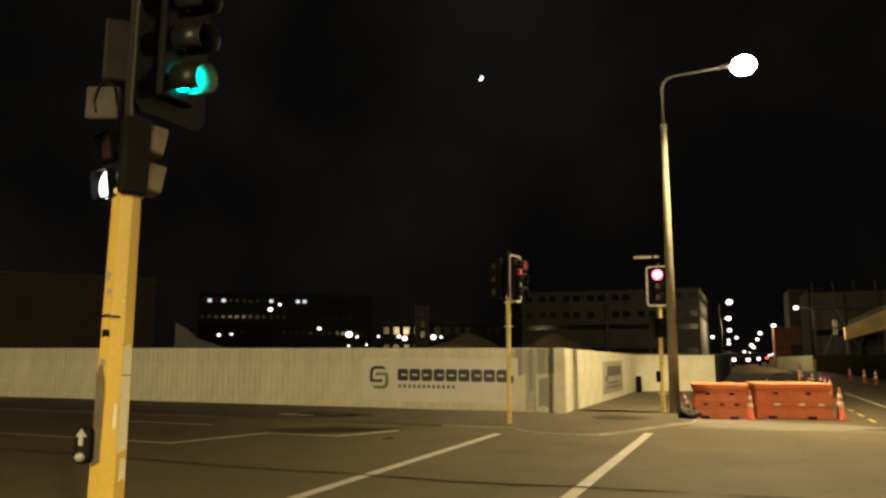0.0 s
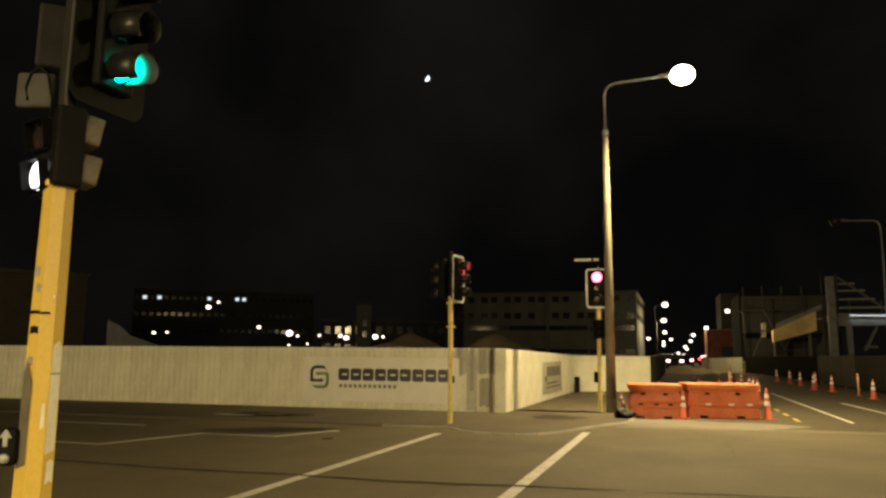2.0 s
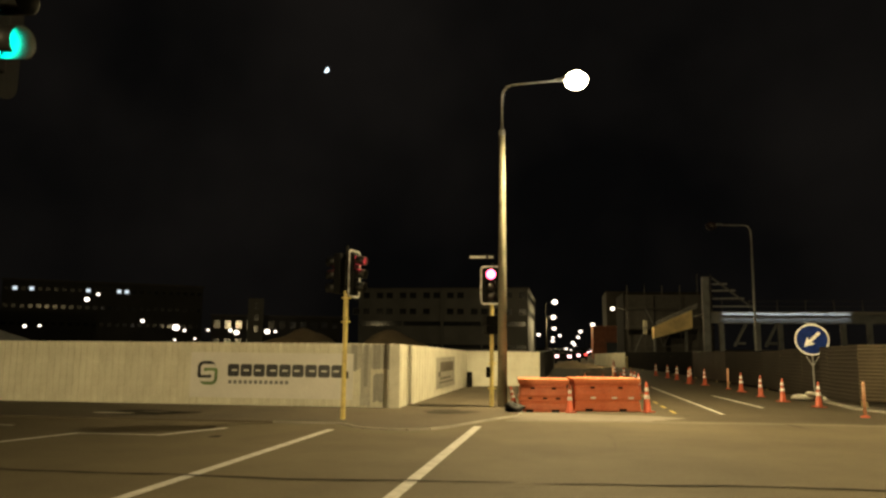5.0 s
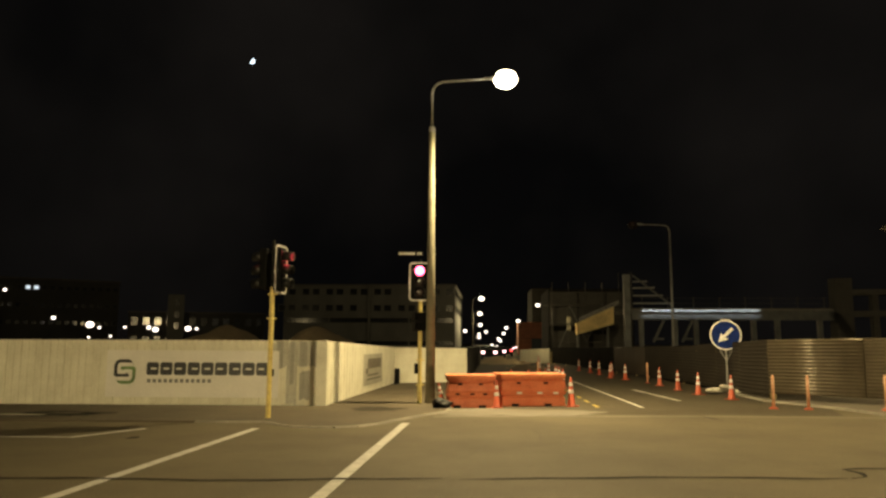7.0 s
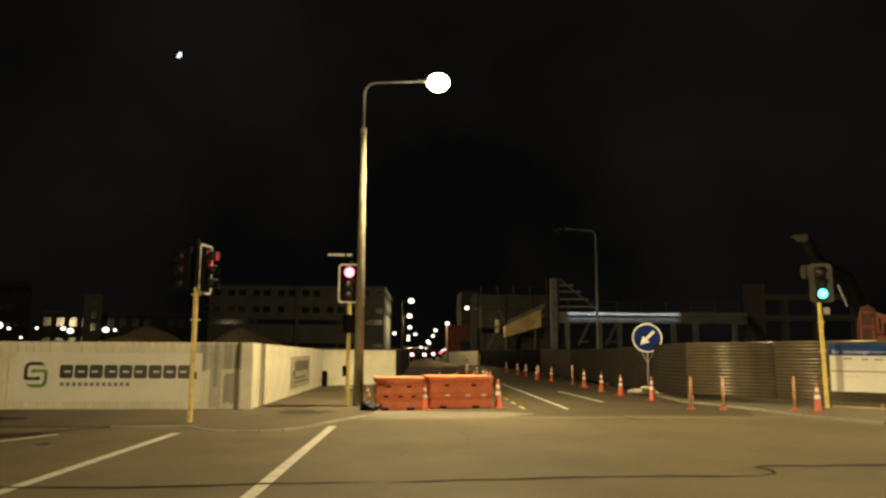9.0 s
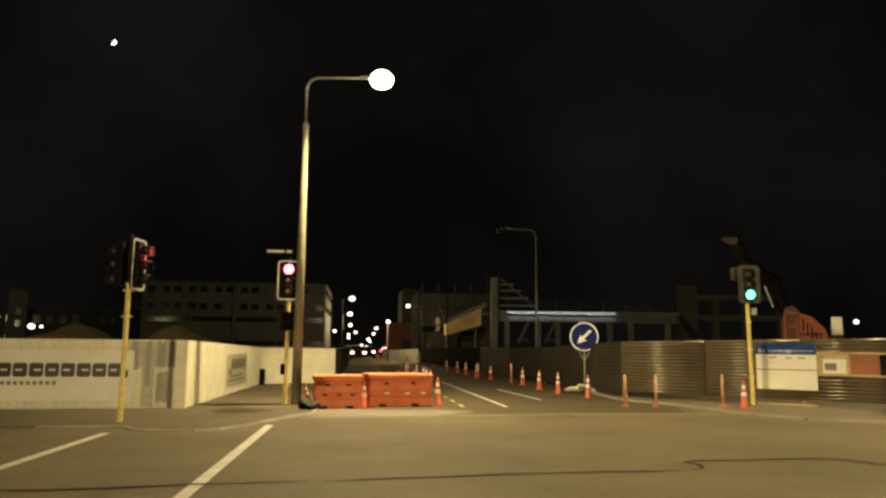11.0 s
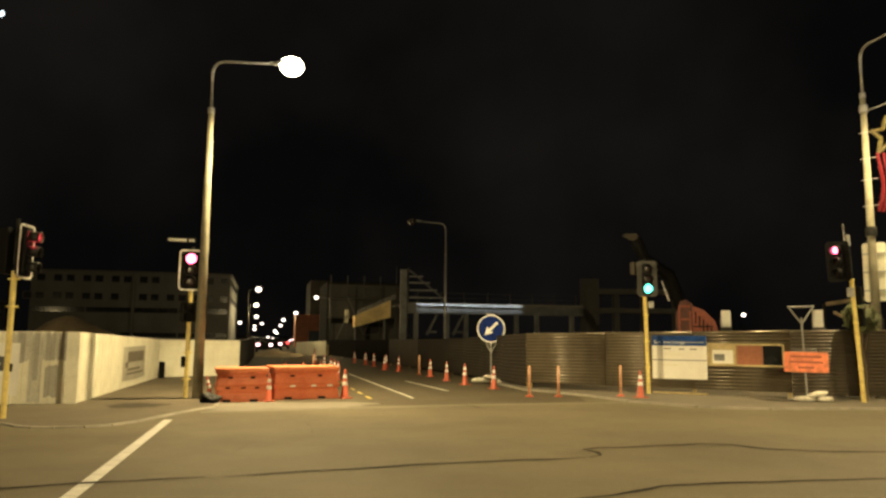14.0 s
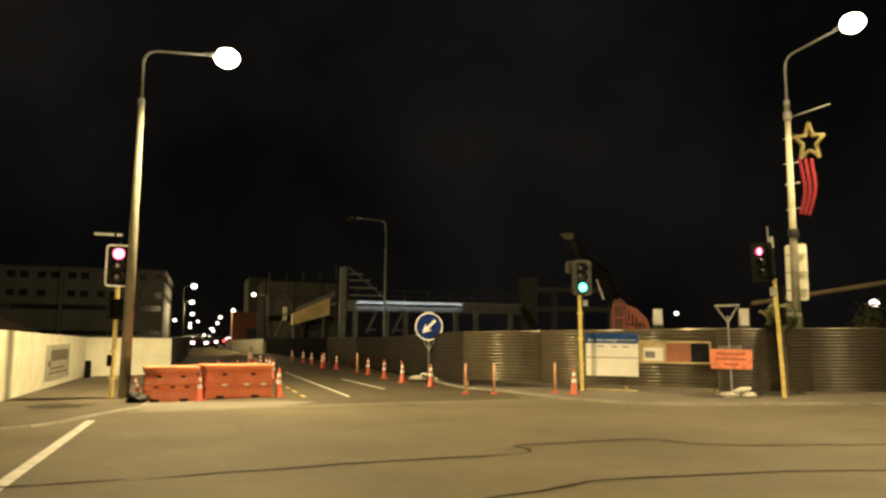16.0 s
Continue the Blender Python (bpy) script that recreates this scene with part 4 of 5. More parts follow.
for dx, dy in ((-0.65, 0), (0.65, 0), (0, 0.6), (0, -0.6)):
    bm = BM()
    rod(bm, (0, 0, 0.06), (dx, dy, 0.03), 0.024)
    part("leg", bm, GALV, sign)
bm = BM()
box(bm, (0, -0.03, 2.60), (0.34, 0.03, 0.05), None, 0.008)
part("top_clip", bm, GALV, sign)
sandbag(pose(8.0, 26.45, 0.12, 0, 0, 10), s=1.25)
sandbag(pose(8.75, 26.25, 0.10, 0, 0, -25))
sandbag(pose(8.3, 26.25, 0.20, 0, 14, 40), s=1.2)

stand = thing("works_sign", "orange works sign on a grey T-shaped stand", "road sign", pose(14.72, 17.5, 0.05, 0, -1.2, -36))
bm = BM()
rod(bm, (0, 0, 0.02), (0, 0, 2.3), 0.026)
part("stem", bm, GALV, stand)
bm = BM()
rod(bm, (-0.34, 0, 2.60), (0.34, 0, 2.60), 0.03)
part("top_bar", bm, GALV, stand)
for s in (-1, 1):
    bm = BM()
    rod(bm, (0.30 * s, 0, 2.58), (0, 0, 2.12), 0.022)
    part("brace", bm, GALV, stand)
for z in (1.42, 1.36):
    bm = BM()
    rod(bm, (-0.33, -0.02, z), (0.33, -0.02, z), 0.015)
    part("cross_bar", bm, GALV, stand)
bm = BM()
plate(bm, rounded(1.12, 0.56, 0.04), 0.02)
face = part("sign_face", bm, SIGN_ORANGE, stand, "fluorescent orange sign face with dark bars")
face.matrix_basis = pose(0.03, -0.06, 1.06, 0, 2, 0)
for i, (w, z) in enumerate(((0.78, 0.15), (0.84, 0.0), (0.40, -0.15))):
    bm = BM()
    plate(bm, rounded(w, 0.05, 0.01, 3), 0.004)
    part("text_bar", bm, CONE, face, "faint dark text bar").matrix_basis = pose(0, -0.013, z)
for dx, dy in ((-0.5, 0.1), (0.5, 0.1), (0.1, -0.45)):
    bm = BM()
    rod(bm, (0, 0, 0.05), (dx, dy, 0.03), 0.022)
    part("leg", bm, GALV, stand)
sandbag(pose(14.5, 17.35, 0.11, 0, 0, -20), s=0.95)
sandbag(pose(14.95, 17.1, 0.11, 0, 0, 30), s=0.95)
sandbag(pose(14.78, 17.2, 0.24, 0, -14, -25), s=0.9)


def on_wall(m, s, z, out=0.03):
    return m @ pose(s, -out, z)


# information board on the dark hoarding
board = thing("information_board", "white information board with a blue header on dark hoarding", "notice board", on_wall(splay_m, 5.0, 1.165, 0.045))
bm = BM()
box(bm, (0, 0, 0), (1.62, 0.025, 1.32), None, 0.004)
part("board_panel", bm, BANNER, board)
bm = BM()
box(bm, (0, 0, 0), (1.62, 0.006, 0.31))
part("header", bm, BOARD_BLUE, board, "dark blue header").matrix_basis = pose(0, -0.017, 0.505)
bm = BM()
box(bm, (0, 0, 0), (1.60, 0.005, 0.03))
part("divider", bm, INK_GREY, board).matrix_basis = pose(0, -0.016, -0.09)


def lettering(text, size, mat, parent, m):
    cu = bpy.data.curves.new("lettering", "FONT")
    cu.body, cu.size, cu.align_x, cu.align_y, cu.extrude = text, size, "LEFT", "CENTER", 0.002
    tmp = new("lettering", cu)
    me = bpy.data.meshes.new_from_object(tmp)
    bpy.data.objects.remove(tmp)
    me.materials.clear()
    me.materials.append(mat)
    ob = new("lettering", me)
    ob.parent = parent
    ob.matrix_basis = m @ pose(0, 0, 0, 90)
    return ob


lettering("Bus", 0.135, WHITE, board, pose(-0.74, -0.023, 0.455))
lettering("Interchange", 0.135, WHITE, board, pose(-0.46, -0.023, 0.455))
for x, z, w, mat in ((0.45, 0.455, 0.60, GALV), (-0.35, 0.26, 0.22, TAN), (0.08, 0.25, 0.16, TAN), (0.42, 0.25, 0.2, TAN), (-0.2, 0.08, 0.5, CREAM), (-0.3, -0.24, 0.5, CREAM)):
    bm = BM()
    plate(bm, rounded(w, 0.035, 0.005, 3), 0.004)
    part("text_bar", bm, mat, board, "small unreadable text line").matrix_basis = pose(x, -0.0165 if z != 0.455 else -0.0225, z)

bm = BM()
box(bm, (0, 0, 0.03), (1.6, 0.14, 0.05), None, 0.006)
single("plank", bm, TIMBER, "pale timber plank lying below dark hoarding", "plank", pose(12.45, 20.2, 0.05, 0, 0, -41))

view = thing("viewing_panel", "timber-framed viewing window with posters in dark hoarding", "window", on_wall(splay_m, 6.88, 1.265, 0.03))
for name, x, z, w, h in (("frame_top", 0, 0.31, 2.1, 0.05), ("frame_sill", 0, -0.31, 2.1, 0.05), ("frame_side", -1.03, 0, 0.05, 0.58), ("frame_side", 1.03, 0, 0.05, 0.58)):
    bm = BM()
    box(bm, (0, 0, 0), (w, 0.07, h), None, 0.005)
    part(name, bm, TIMBER, view, "pale timber frame").matrix_basis = pose(x, -0.01, z)
for name, x, w, mat, lab in (("poster_backing", -0.60, 0.80, TIMBER, "pale backing panel"), ("red_panel", 0.12, 0.74, RUST, "red-brown panel"), ("dark_pane", 0.74, 0.52, GLASS_DARK, "dark glass pane")):
    bm = BM()
    box(bm, (0, 0, 0), (w, 0.012, 0.565))
    part(name, bm, mat, view, lab).matrix_basis = pose(x, 0.0, 0)
bm = BM()
plate(bm, rounded(0.58, 0.40, 0.01, 3), 0.008)
poster = part("poster", bm, BANNER, view, "white poster with a dark picture")
poster.matrix_basis = pose(-0.62, -0.012, -0.06)
bm = BM()
plate(bm, rounded(0.3, 0.2, 0.01, 3), 0.004)
part("picture", bm, INK_GREY, poster).matrix_basis = pose(-0.1, -0.007, -0.02)

# banner on the cream hoarding
banner = thing("banner", "long white company banner with dark bars on cream hoarding", "banner", on_wall(front_m, 32.03, 0.855, 0.042))
bm = BM()
box(bm, (0, 0, 0), (4.68, 0.012, 1.25))
part("sheet", bm, BANNER, banner)
for k, (mat, turn, cz, cx) in enumerate(((INK, 0, 0.07, -0.02), (INK_GREEN, 180, -0.05, 0.03))):
    bm = BM()
    outer = [(0.25, 0.10), (0.25, 0.13), (0.21, 0.22), (0.12, 0.27), (-0.12, 0.27), (-0.22, 0.22), (-0.27, 0.12), (-0.27, -0.16), (-0.22, -0.20), (0.10, -0.20), (0.14, -0.18), (0.15, -0.14)]
    inner = [(0.25, 0.15), (0.22, 0.17), (0.19, 0.18), (0.10, 0.18), (-0.10, 0.18), (-0.15, 0.16), (-0.18, 0.10), (-0.18, -0.09), (-0.15, -0.12), (0.04, -0.12), (0.06, -0.11), (0.07, -0.09)]
    rows = [[bm.verts.new((x, y, z)) for x, z in p] for y in (-0.003, 0.003) for p in (outer, inner)]
    for i in range(len(outer) - 1):
        bm.faces.new((rows[0][i], rows[0][i + 1], rows[1][i + 1], rows[1][i]))
        bm.faces.new((rows[2][i + 1], rows[2][i], rows[3][i], rows[3][i + 1]))
    for a, b in ((0, 2), (1, 3)):
        for i in range(len(outer) - 1):
            bm.faces.new((rows[a][i], rows[a][i + 1], rows[b][i + 1], rows[b][i]))
    part("emblem_half", bm, mat, banner, "angular ring half").matrix_basis = pose(-1.84 + cx, -0.0100, 0.04 + cz, 0, turn, 0)
for i in range(9):
    x = -1.08 + 0.372 * i
    bm = BM()
    plate(bm, rounded(0.335, 0.345, 0.06, 4), 0.006, hole=rounded(0.16, 0.045, 0.012, 4, 0.03 - 0.03 * (i % 3)))
    part("letter_bar", bm, INK, banner, "bold black bar").matrix_basis = pose(x, -0.0095, 0.135)
for i in range(12):
    bm = BM()
    plate(bm, rounded(0.095, 0.10, 0.012, 3), 0.006)
    part("letter_bar", bm, INK_GREY, banner, "small grey bar").matrix_basis = pose(-1.17 + 0.149 * i, -0.0095, -0.19)

# grey overpainted patches and the notice on the side of the hoarding
def overpaint(s, z, w, h, seed, mat, out):
    bm = BM()
    pitch = 35.64 / 45 / 4
    cross = [s] + [x for x, d in profile(36.0, pitch, 0.028) if s < x < s + w] + [s + w]
    xs = sorted({x0 + (x1 - x0) * k / 3 for x0, x1 in zip(cross, cross[1:]) for k in range(4)})
    rows = []
    for x in xs:
        f = (x / pitch) % 1
        d = 0.028 * max(0.0, min(1.0, (f - 0.5) * 10, (1 - f) * 10))
        lo = z + 0.10 * noise.noise(Vector((x * 9, seed, 0)))
        hi = min(1.735, z + h + 0.08 * noise.noise(Vector((x * 9, seed, 5))))
        rows.append([bm.verts.new((x - s, -d, max(lo, 0.03))), bm.verts.new((x - s, -d, hi))])
    for a, b in zip(rows, rows[1:]):
        bm.faces.new((a[0], b[0], b[1], a[1]))
    ob = new("paint_patch", as_mesh(bm, "paint_patch", mat))
    ob.parent = front
    ob.matrix_basis = pose(s, -0.006 - out, 0)
    return tagged(ob, "grey overpainted graffiti patch")


overpaint(34.18, 1.08, 1.26, 0.70, 1, PATCH_PALE, 0.0)
overpaint(34.30, 1.02, 0.17, 0.74, 5, PATCH, 0.003)
overpaint(34.58, 0.06, 0.28, 1.72, 2, PATCH_PALE, 0.006)
overpaint(34.66, 0.60, 0.12, 1.16, 9, PATCH, 0.009)
overpaint(34.92, 1.06, 0.20, 0.72, 3, PATCH, 0.003)
overpaint(35.20, 1.06, 0.24, 0.70, 6, PATCH, 0.003)
overpaint(34.93, 0.18, 0.30, 0.76, 4, PATCH, 0.003)
notice = thing("notice_sheet", "faded printed notice on the side hoarding", "notice", on_wall(side_m, 6.65, 0.79, 0.032))
bm = BM()
box(bm, (0, 0, 0), (3.5, 0.008, 1.06))
part("sheet", bm, FADED_PRINT, notice)
for i, (x, z, w, h) in enumerate(((0.2, 0.20, 2.5, 0.34), (-0.1, -0.2, 2.0, 0.07), (0.1, -0.34, 2.6, 0.06), (-1.2, -0.05, 0.4, 0.18))):
    bm = BM()
    plate(bm, rounded(w, h, 0.02, 3), 0.005)
    part("text_bar", bm, TAN, notice, "faded grey printed bar").matrix_basis = pose(x, -0.008, z)
bm = BM()
box(bm, (0, 0, 0.32), (0.2, 0.18, 0.64), None, 0.05)
single("bollard", bm, BLACK, "short black block at the hoarding's inner corner", "bollard", pose(-3.8, 30.6, 0.027, 0, 0, 40))


# ---- the east lamp's star and signs ----
star = thing("star_decoration", "gold tinsel star with a red tail hung on a lamp post", "decoration", pose(17.48, 17.71, 0.0, 0, 0, -42))
pts = [(0.50 * (1 if i % 2 == 0 else 0.42) * math.sin(math.pi * i / 5), 0.50 * (1 if i % 2 == 0 else 0.42) * math.cos(math.pi * i / 5)) for i in range(10)]


def tinsel(pts, r, seed):
    bm = BM()
    rnd = random.Random(seed)
    for a, b in zip(pts, pts[1:]):
        a, b = Vector(a), Vector(b)
        rod(bm, a, b, r * 0.6, n=7)
        n = max(2, int((b - a).length / 0.035))
        for i in range(n):
            p = a.lerp(b, (i + 0.5) / n)
            for k in range(9):
                d = Vector((rnd.uniform(-1, 1), rnd.uniform(-1, 1), rnd.uniform(-1, 1))).normalized()
                s = d.orthogonal().normalized() * 0.012
                bm.faces.new([bm.verts.new(p + s), bm.verts.new(p - s), bm.verts.new(p + d * r * rnd.uniform(1.0, 1.7))])
    return bm


ring = [(x * 0.88 + 0.53, 0, z * 1.2 + 7.80) for x, z in pts]
part("star", tinsel(ring + ring[:1], 0.085, 3), TINSEL_GOLD, star, "gold tinsel star outline")
for k in range(3):
    tail = [(0.24 + 0.165 * k + 0.15 * math.sin(math.pi * i / 9) * (i / 10) ** 0.5 - 0.05 * k * i / 10, 0, 7.30 - i * 0.175 - 0.02 * k) for i in range(11)]
    part("tail", tinsel(tail, 0.075, 9 + k), TINSEL_RED, star, "red tinsel streamer")
for z in (7.95, 7.15, 6.5, 5.7):
    bm = BM()
    rod(bm, (-0.22, 0, z), (0.22, 0, z + 0.04), 0.012, n=6)
    part("hook", bm, GALV, star)
arm = thing("flag_holder", "thin galvanised bracket arm on a lamp post", "bracket", pose(17.5, 17.8, 8.72, 0, 0, -42))
bm = BM()
rod(bm, (0.05, 0, -0.06), (1.22, 0, 0.26), 0.018)
part("arm", bm, GALV, arm)
bm = BM()
lathe(bm, [(0.115, -0.12), (0.125, -0.08), (0.125, 0.08), (0.115, 0.12)], 14)
part("clamp", bm, GALV, arm)
plates = thing("road_sign_back", "pale back of a tall sign strapped to a lamp post", "road sign", pose(17.62, 17.86, 3.75, 0, 0, -62))
bm = BM()
plate(bm, rounded(0.64, 1.75, 0.08), 0.02)
part("sign_sheet", bm, CREAM, plates)
for z in (-0.55, 0.0, 0.55):
    bm = BM()
    box(bm, (0, -0.03, z), (0.62, 0.03, 0.04))
    part("rail", bm, GALV, plates)
bm = BM()
box(bm, (0, -0.05, -1.55), (0.3, 0.12, 0.35), None, 0.02)
part("control_box", bm, DARK_GREY, plates)
bm = BM()
lathe(bm, [(0.16, -0.14), (0.17, 0.0), (0.16, 0.14)], 12)
single("cable_coil", bm, DARK_GREY, "grey cable coil strapped to a lamp post", "cable", pose(17.5, 17.8, 4.95))


# ---- across the site: buildings ----
def pane_grid(parent, cols, rows_z, w, h, y, mat, frame_mat, skip=()):
    for r, z in enumerate(rows_z):
        for c, x in enumerate(cols):
            if (r, c) in skip:
                continue
            bm = BM()
            plate(bm, [(-w / 2 - 0.08, -h / 2 - 0.08), (w / 2 + 0.08, -h / 2 - 0.08), (w / 2 + 0.08, h / 2 + 0.08), (-w / 2 - 0.08, h / 2 + 0.08)], 0.12,
                  hole=[(-w / 2, -h / 2), (w / 2, -h / 2), (w / 2, h / 2), (-w / 2, h / 2)])
            win = part("window", bm, frame_mat, parent)
            win.matrix_basis = pose(x, y - 0.03, z)
            bm = BM()
            box(bm, (0, 0.02, 0), (w, 0.03, h))
            part("pane", bm, mat, win)


flats = thing("apartment_block", "pale four-storey block with dark windows behind the site", "building", pose(0, 140, 0))
bm = BM()
box(bm, (-22.9, 20, 6.4), (33.4, 40, 12.8), None, 0.05)
part("wall", bm, RENDERED, flats, "pale rendered wall")
bm = BM()
box(bm, (-22.9, 20, 12.9), (33.8, 40.4, 0.35), None, 0.05)
part("roof", bm, DARK_WALL, flats)
cols = [-7.2] + [x - 4.7 * i for i in range(7) for x in (-9.8, -11.8)]
pane_grid(flats, cols, (11.6, 8.45), 1.3, 1.15, -0.03, GLASS_DARK, RENDERED, {(0, 4), (1, 7)})
for z, h in ((6.1, 0.9), (1.7, 0.8)):
    for x0, x1 in ((-14.9, -6.6), (-22.5, -15.2), (-30.5, -23.1), (-39.2, -30.8)):
        bm = BM()
        box(bm, ((x0 + x1) / 2, -0.04, z), (x1 - x0, 0.06, h))
        part("window", bm, GLASS_DARK, flats, "long dark strip window")
for i in range(7):
    for z in (11.6, 8.45):
        bm = BM()
        box(bm, (-6.16, 3.5 + 5.2 * i, z), (0.06, 2.2, 1.3))
        part("window", bm, GLASS_DARK, flats)
bm = BM()
box(bm, (-22.8, -0.25, 6.6), (0.35, 0.45, 12.8))
part("downpipe", bm, RENDERED, flats)

# clock-tower block and the terraces west of the site
tower = thing("stair_tower", "slim pale stair tower beyond the site", "building", Matrix.Translation(polar(23.6, 0, 150).xy.to_3d()) @ pose(0, 0, 0, 0, 0, 23))
bm = BM()
box(bm, (0, 0, 5.4), (3.0, 3.0, 10.8), None, 0.04)
part("wall", bm, RENDERED, tower)
for k in range(3):
    bm = BM()
    box(bm, (0.2, -1.52, 9.2 - 2.2 * k), (0.8, 0.06, 1.2))
    part("window", bm, GLASS_DARK, tower)


def dark_block(az0, az1, d, height, label, lit=(), cols=8, rows=3, mat=FAR_WALL, share=0.42):
    a, b = polar(az0, 0, d), polar(az1, 0, d)
    v = b - a
    m = Matrix.Translation((a.x, a.y, 0)) @ Matrix.Rotation(math.atan2(v.y, v.x), 4, "Z")
    w = v.length
    blk = thing("building", label, "building", m)
    bm = BM()
    box(bm, (w / 2, 6, height / 2), (w, 12, height), None, 0.04)
    part("wall", bm, mat, blk)
    bm = BM()
    box(bm, (w / 2, 6, height + 0.15), (w + 0.5, 12.5, 0.3))
    part("roof", bm, DARK_WALL, blk)
    for r in range(rows):
        for c in range(cols):
            bm = BM()
            ww = w / cols * 0.55
            box(bm, ((c + 0.5) * w / cols, -0.03, height * (r + 0.55) / rows), (ww, 0.08, height / rows * share))
            part("window", bm, WINDOW_GLOW if (r, c) in lit else GLASS_DARK, blk, "lit window" if (r, c) in lit else "")
    return blk


dark_block(40.5, 27.5, 170, 14.2, "dark office block with a few lit windows", {(3, 1), (3, 3), (3, 10), (3, 14), (3, 15)}, 26, 4, share=0.2)
dark_block(26.8, 17.2, 160, 7.6, "dim low building behind street lights", (), 12, 2)
dark_block(60, 43.6, 75, 8.2, "dim brown windowless building beside the site", (), 5, 0, BLOCK_WALL)
lean_to = thing("lean_to_roof", "pale sloping roof of a low shed beside the site", "shed", Matrix.Translation(polar(42.1, 0, 60).xy.to_3d()) @ pose(0, 0, 0, 0, 0, 40))
bm = BM()
plate(bm, [(0, 0), (3.9, 0), (3.7, 1.9), (1.6, 2.6), (0.9, 3.3), (0, 3.75)], 5.0, pose(0, 2.5, 0))
part("wall", bm, PALE_ROOF, lean_to)


def lamp_far(p, r, label="small bright street lamp far down the road", glow_mat=None, reach=1.5, side=1):
    lamp = thing("street_lamp", label, "street lamp", Matrix.Translation((p.x - side * reach, p.y, 0)), "far street lamps")
    bm = BM()
    bent(bm, [(0, 0, 0), (0, 0, p.z - 0.5), (side * 0.2, 0, p.z - 0.1), (side * reach, 0, p.z + 0.12)], [0.12, 0.07, 0.05, 0.04], 6)
    part("pole", bm, DARK_GREY, lamp)
    part("bowl", bowl_mesh(r * 0.62), glow_mat or FAR_GLOW, lamp, "bright glass bowl", True).matrix_basis = pose(side * reach, 0, p.z)
    return lamp


# lamps down the street: west row, then east row
for az, el, d, r, side in ((0.45, 3.52, 118, 0.74, 1), (0.56, 2.34, 165, 0.85, 1), (0.52, 1.46, 215, 0.9, 1), (0.63, 0.5, 260, 0.85, 1), (0.63, 0.75, 255, 0.7, 1), (0.09, 0.92, 240, 0.75, 1),
                           (1.72, 0.98, 230, 0.85, 1), (0.75, -0.2, 200, 0.4, 1), (-2.42, 1.77, 180, 0.8, -1), (-1.5, 1.24, 210, 0.8, -1),
                           (-1.3, 0.8, 230, 0.75, -1), (-0.9, 0.38, 250, 0.85, -1), (-1.02, 0.22, 245, 0.7, -1), (-0.39, -0.1, 240, 0.7, -1), (-0.76, -0.18, 235, 0.45, -1),
                           (-1.65, -0.28, 200, 0.4, -1), (-0.82, -0.36, 215, 0.5, -1), (-2.3, -0.25, 190, 0.3, -1)):
    lamp_far(polar(az, el, d), r, side=side)
lamp_far(polar(-3.93, 3.0, 66), 0.30, "small lit lamp on a thin post over the far hoarding", reach=1.25, side=-1)
# lamps west of the site
for az, el, d, r in ((29.27, 1.2, 150, 1.1), (28.65, 1.0, 150, 0.45), (25.4, 1.05, 150, 0.6), (24.95, 0.9, 150, 0.85), (22.7, 1.0, 150, 0.9), (22.1, 1.0, 150, 0.45), (31.57, 1.63, 150, 0.6), (27.0, 1.05, 150, 0.4),
                     (35.3, 3.06, 140, 0.7), (34.6, 3.45, 140, 0.45), (39.0, 1.1, 150, 0.5), (38.1, 1.15, 150, 0.4), (29.3, 0.3, 150, 0.35), (27.9, 0.4, 150, 0.35)):
    lamp_far(polar(az, el, d), r, "small bright street lamp beyond the site", reach=0.6)
for az, el, d, r in ((-36.24, 1.83, 120, 0.55), (-49.16, 2.46, 70, 0.62)):
    lamp_far(polar(az, el, d), r, "white lamp beyond the dark hoarding", reach=0.6)

# cars far down the road, seen by their lights
def far_car(x, y, glow_mat=TAIL_GLOW, label="distant car seen by its red tail lights"):
    car = thing("car", label, "car", pose(x, y, 0), "far cars")
    bm = BM()
    box(bm, (0, 2, 0.62), (1.75, 4.2, 0.65), None, 0.12)
    part("body", bm, DARK_GREY, car)
    bm = BM()
    box(bm, (0, 2.1, 1.15), (1.5, 2.2, 0.5), None, 0.15)
    part("cabin", bm, GLASS_DARK, car)
    for dx in (-0.65, 0.65):
        bm = BM()
        box(bm, (dx, -0.1, 0.8), (0.34, 0.08, 0.24), None, 0.03)
        part("tail_light" if glow_mat is TAIL_GLOW else "headlight", bm, glow_mat, car, "lit car lamp")
        for dy in (0.7, 3.4):
            bm = BM()
            rod(bm, (dx * 1.2 - 0.1, dy, 0.32), (dx * 1.2 + 0.1, dy, 0.32), 0.32, n=12)
            part("wheel", bm, BLACK, car)
    return car


for x, y in ((-2.6, 105), (-1.6, 120), (-0.6, 110), (0.3, 130), (2.6, 100), (-0.1, 160), (3.8, 150)):
    far_car(x, y)
for az, d in ((0.43, 100), (-0.14, 78), (-0.89, 88), (-1.77, 150), (-2.41, 190), (0.71, 170)):
    p = polar(az, 0, d)
    far_car(p.x, p.y, HEADLIGHT_GLOW, "distant car seen by its pinkish head lights")

# ---- the site east of the street ----
boxes = [("shipping_container", mt, a0, a1, 118, z) for mt, a0, a1, z in ((RUST, -2.42, -3.42, 0.0), (CONTAINER_BLUE, -3.44, -4.35, 0.0), (RUST, -2.42, -3.36, 2.6), (RUST, -3.38, -4.35, 2.6))]
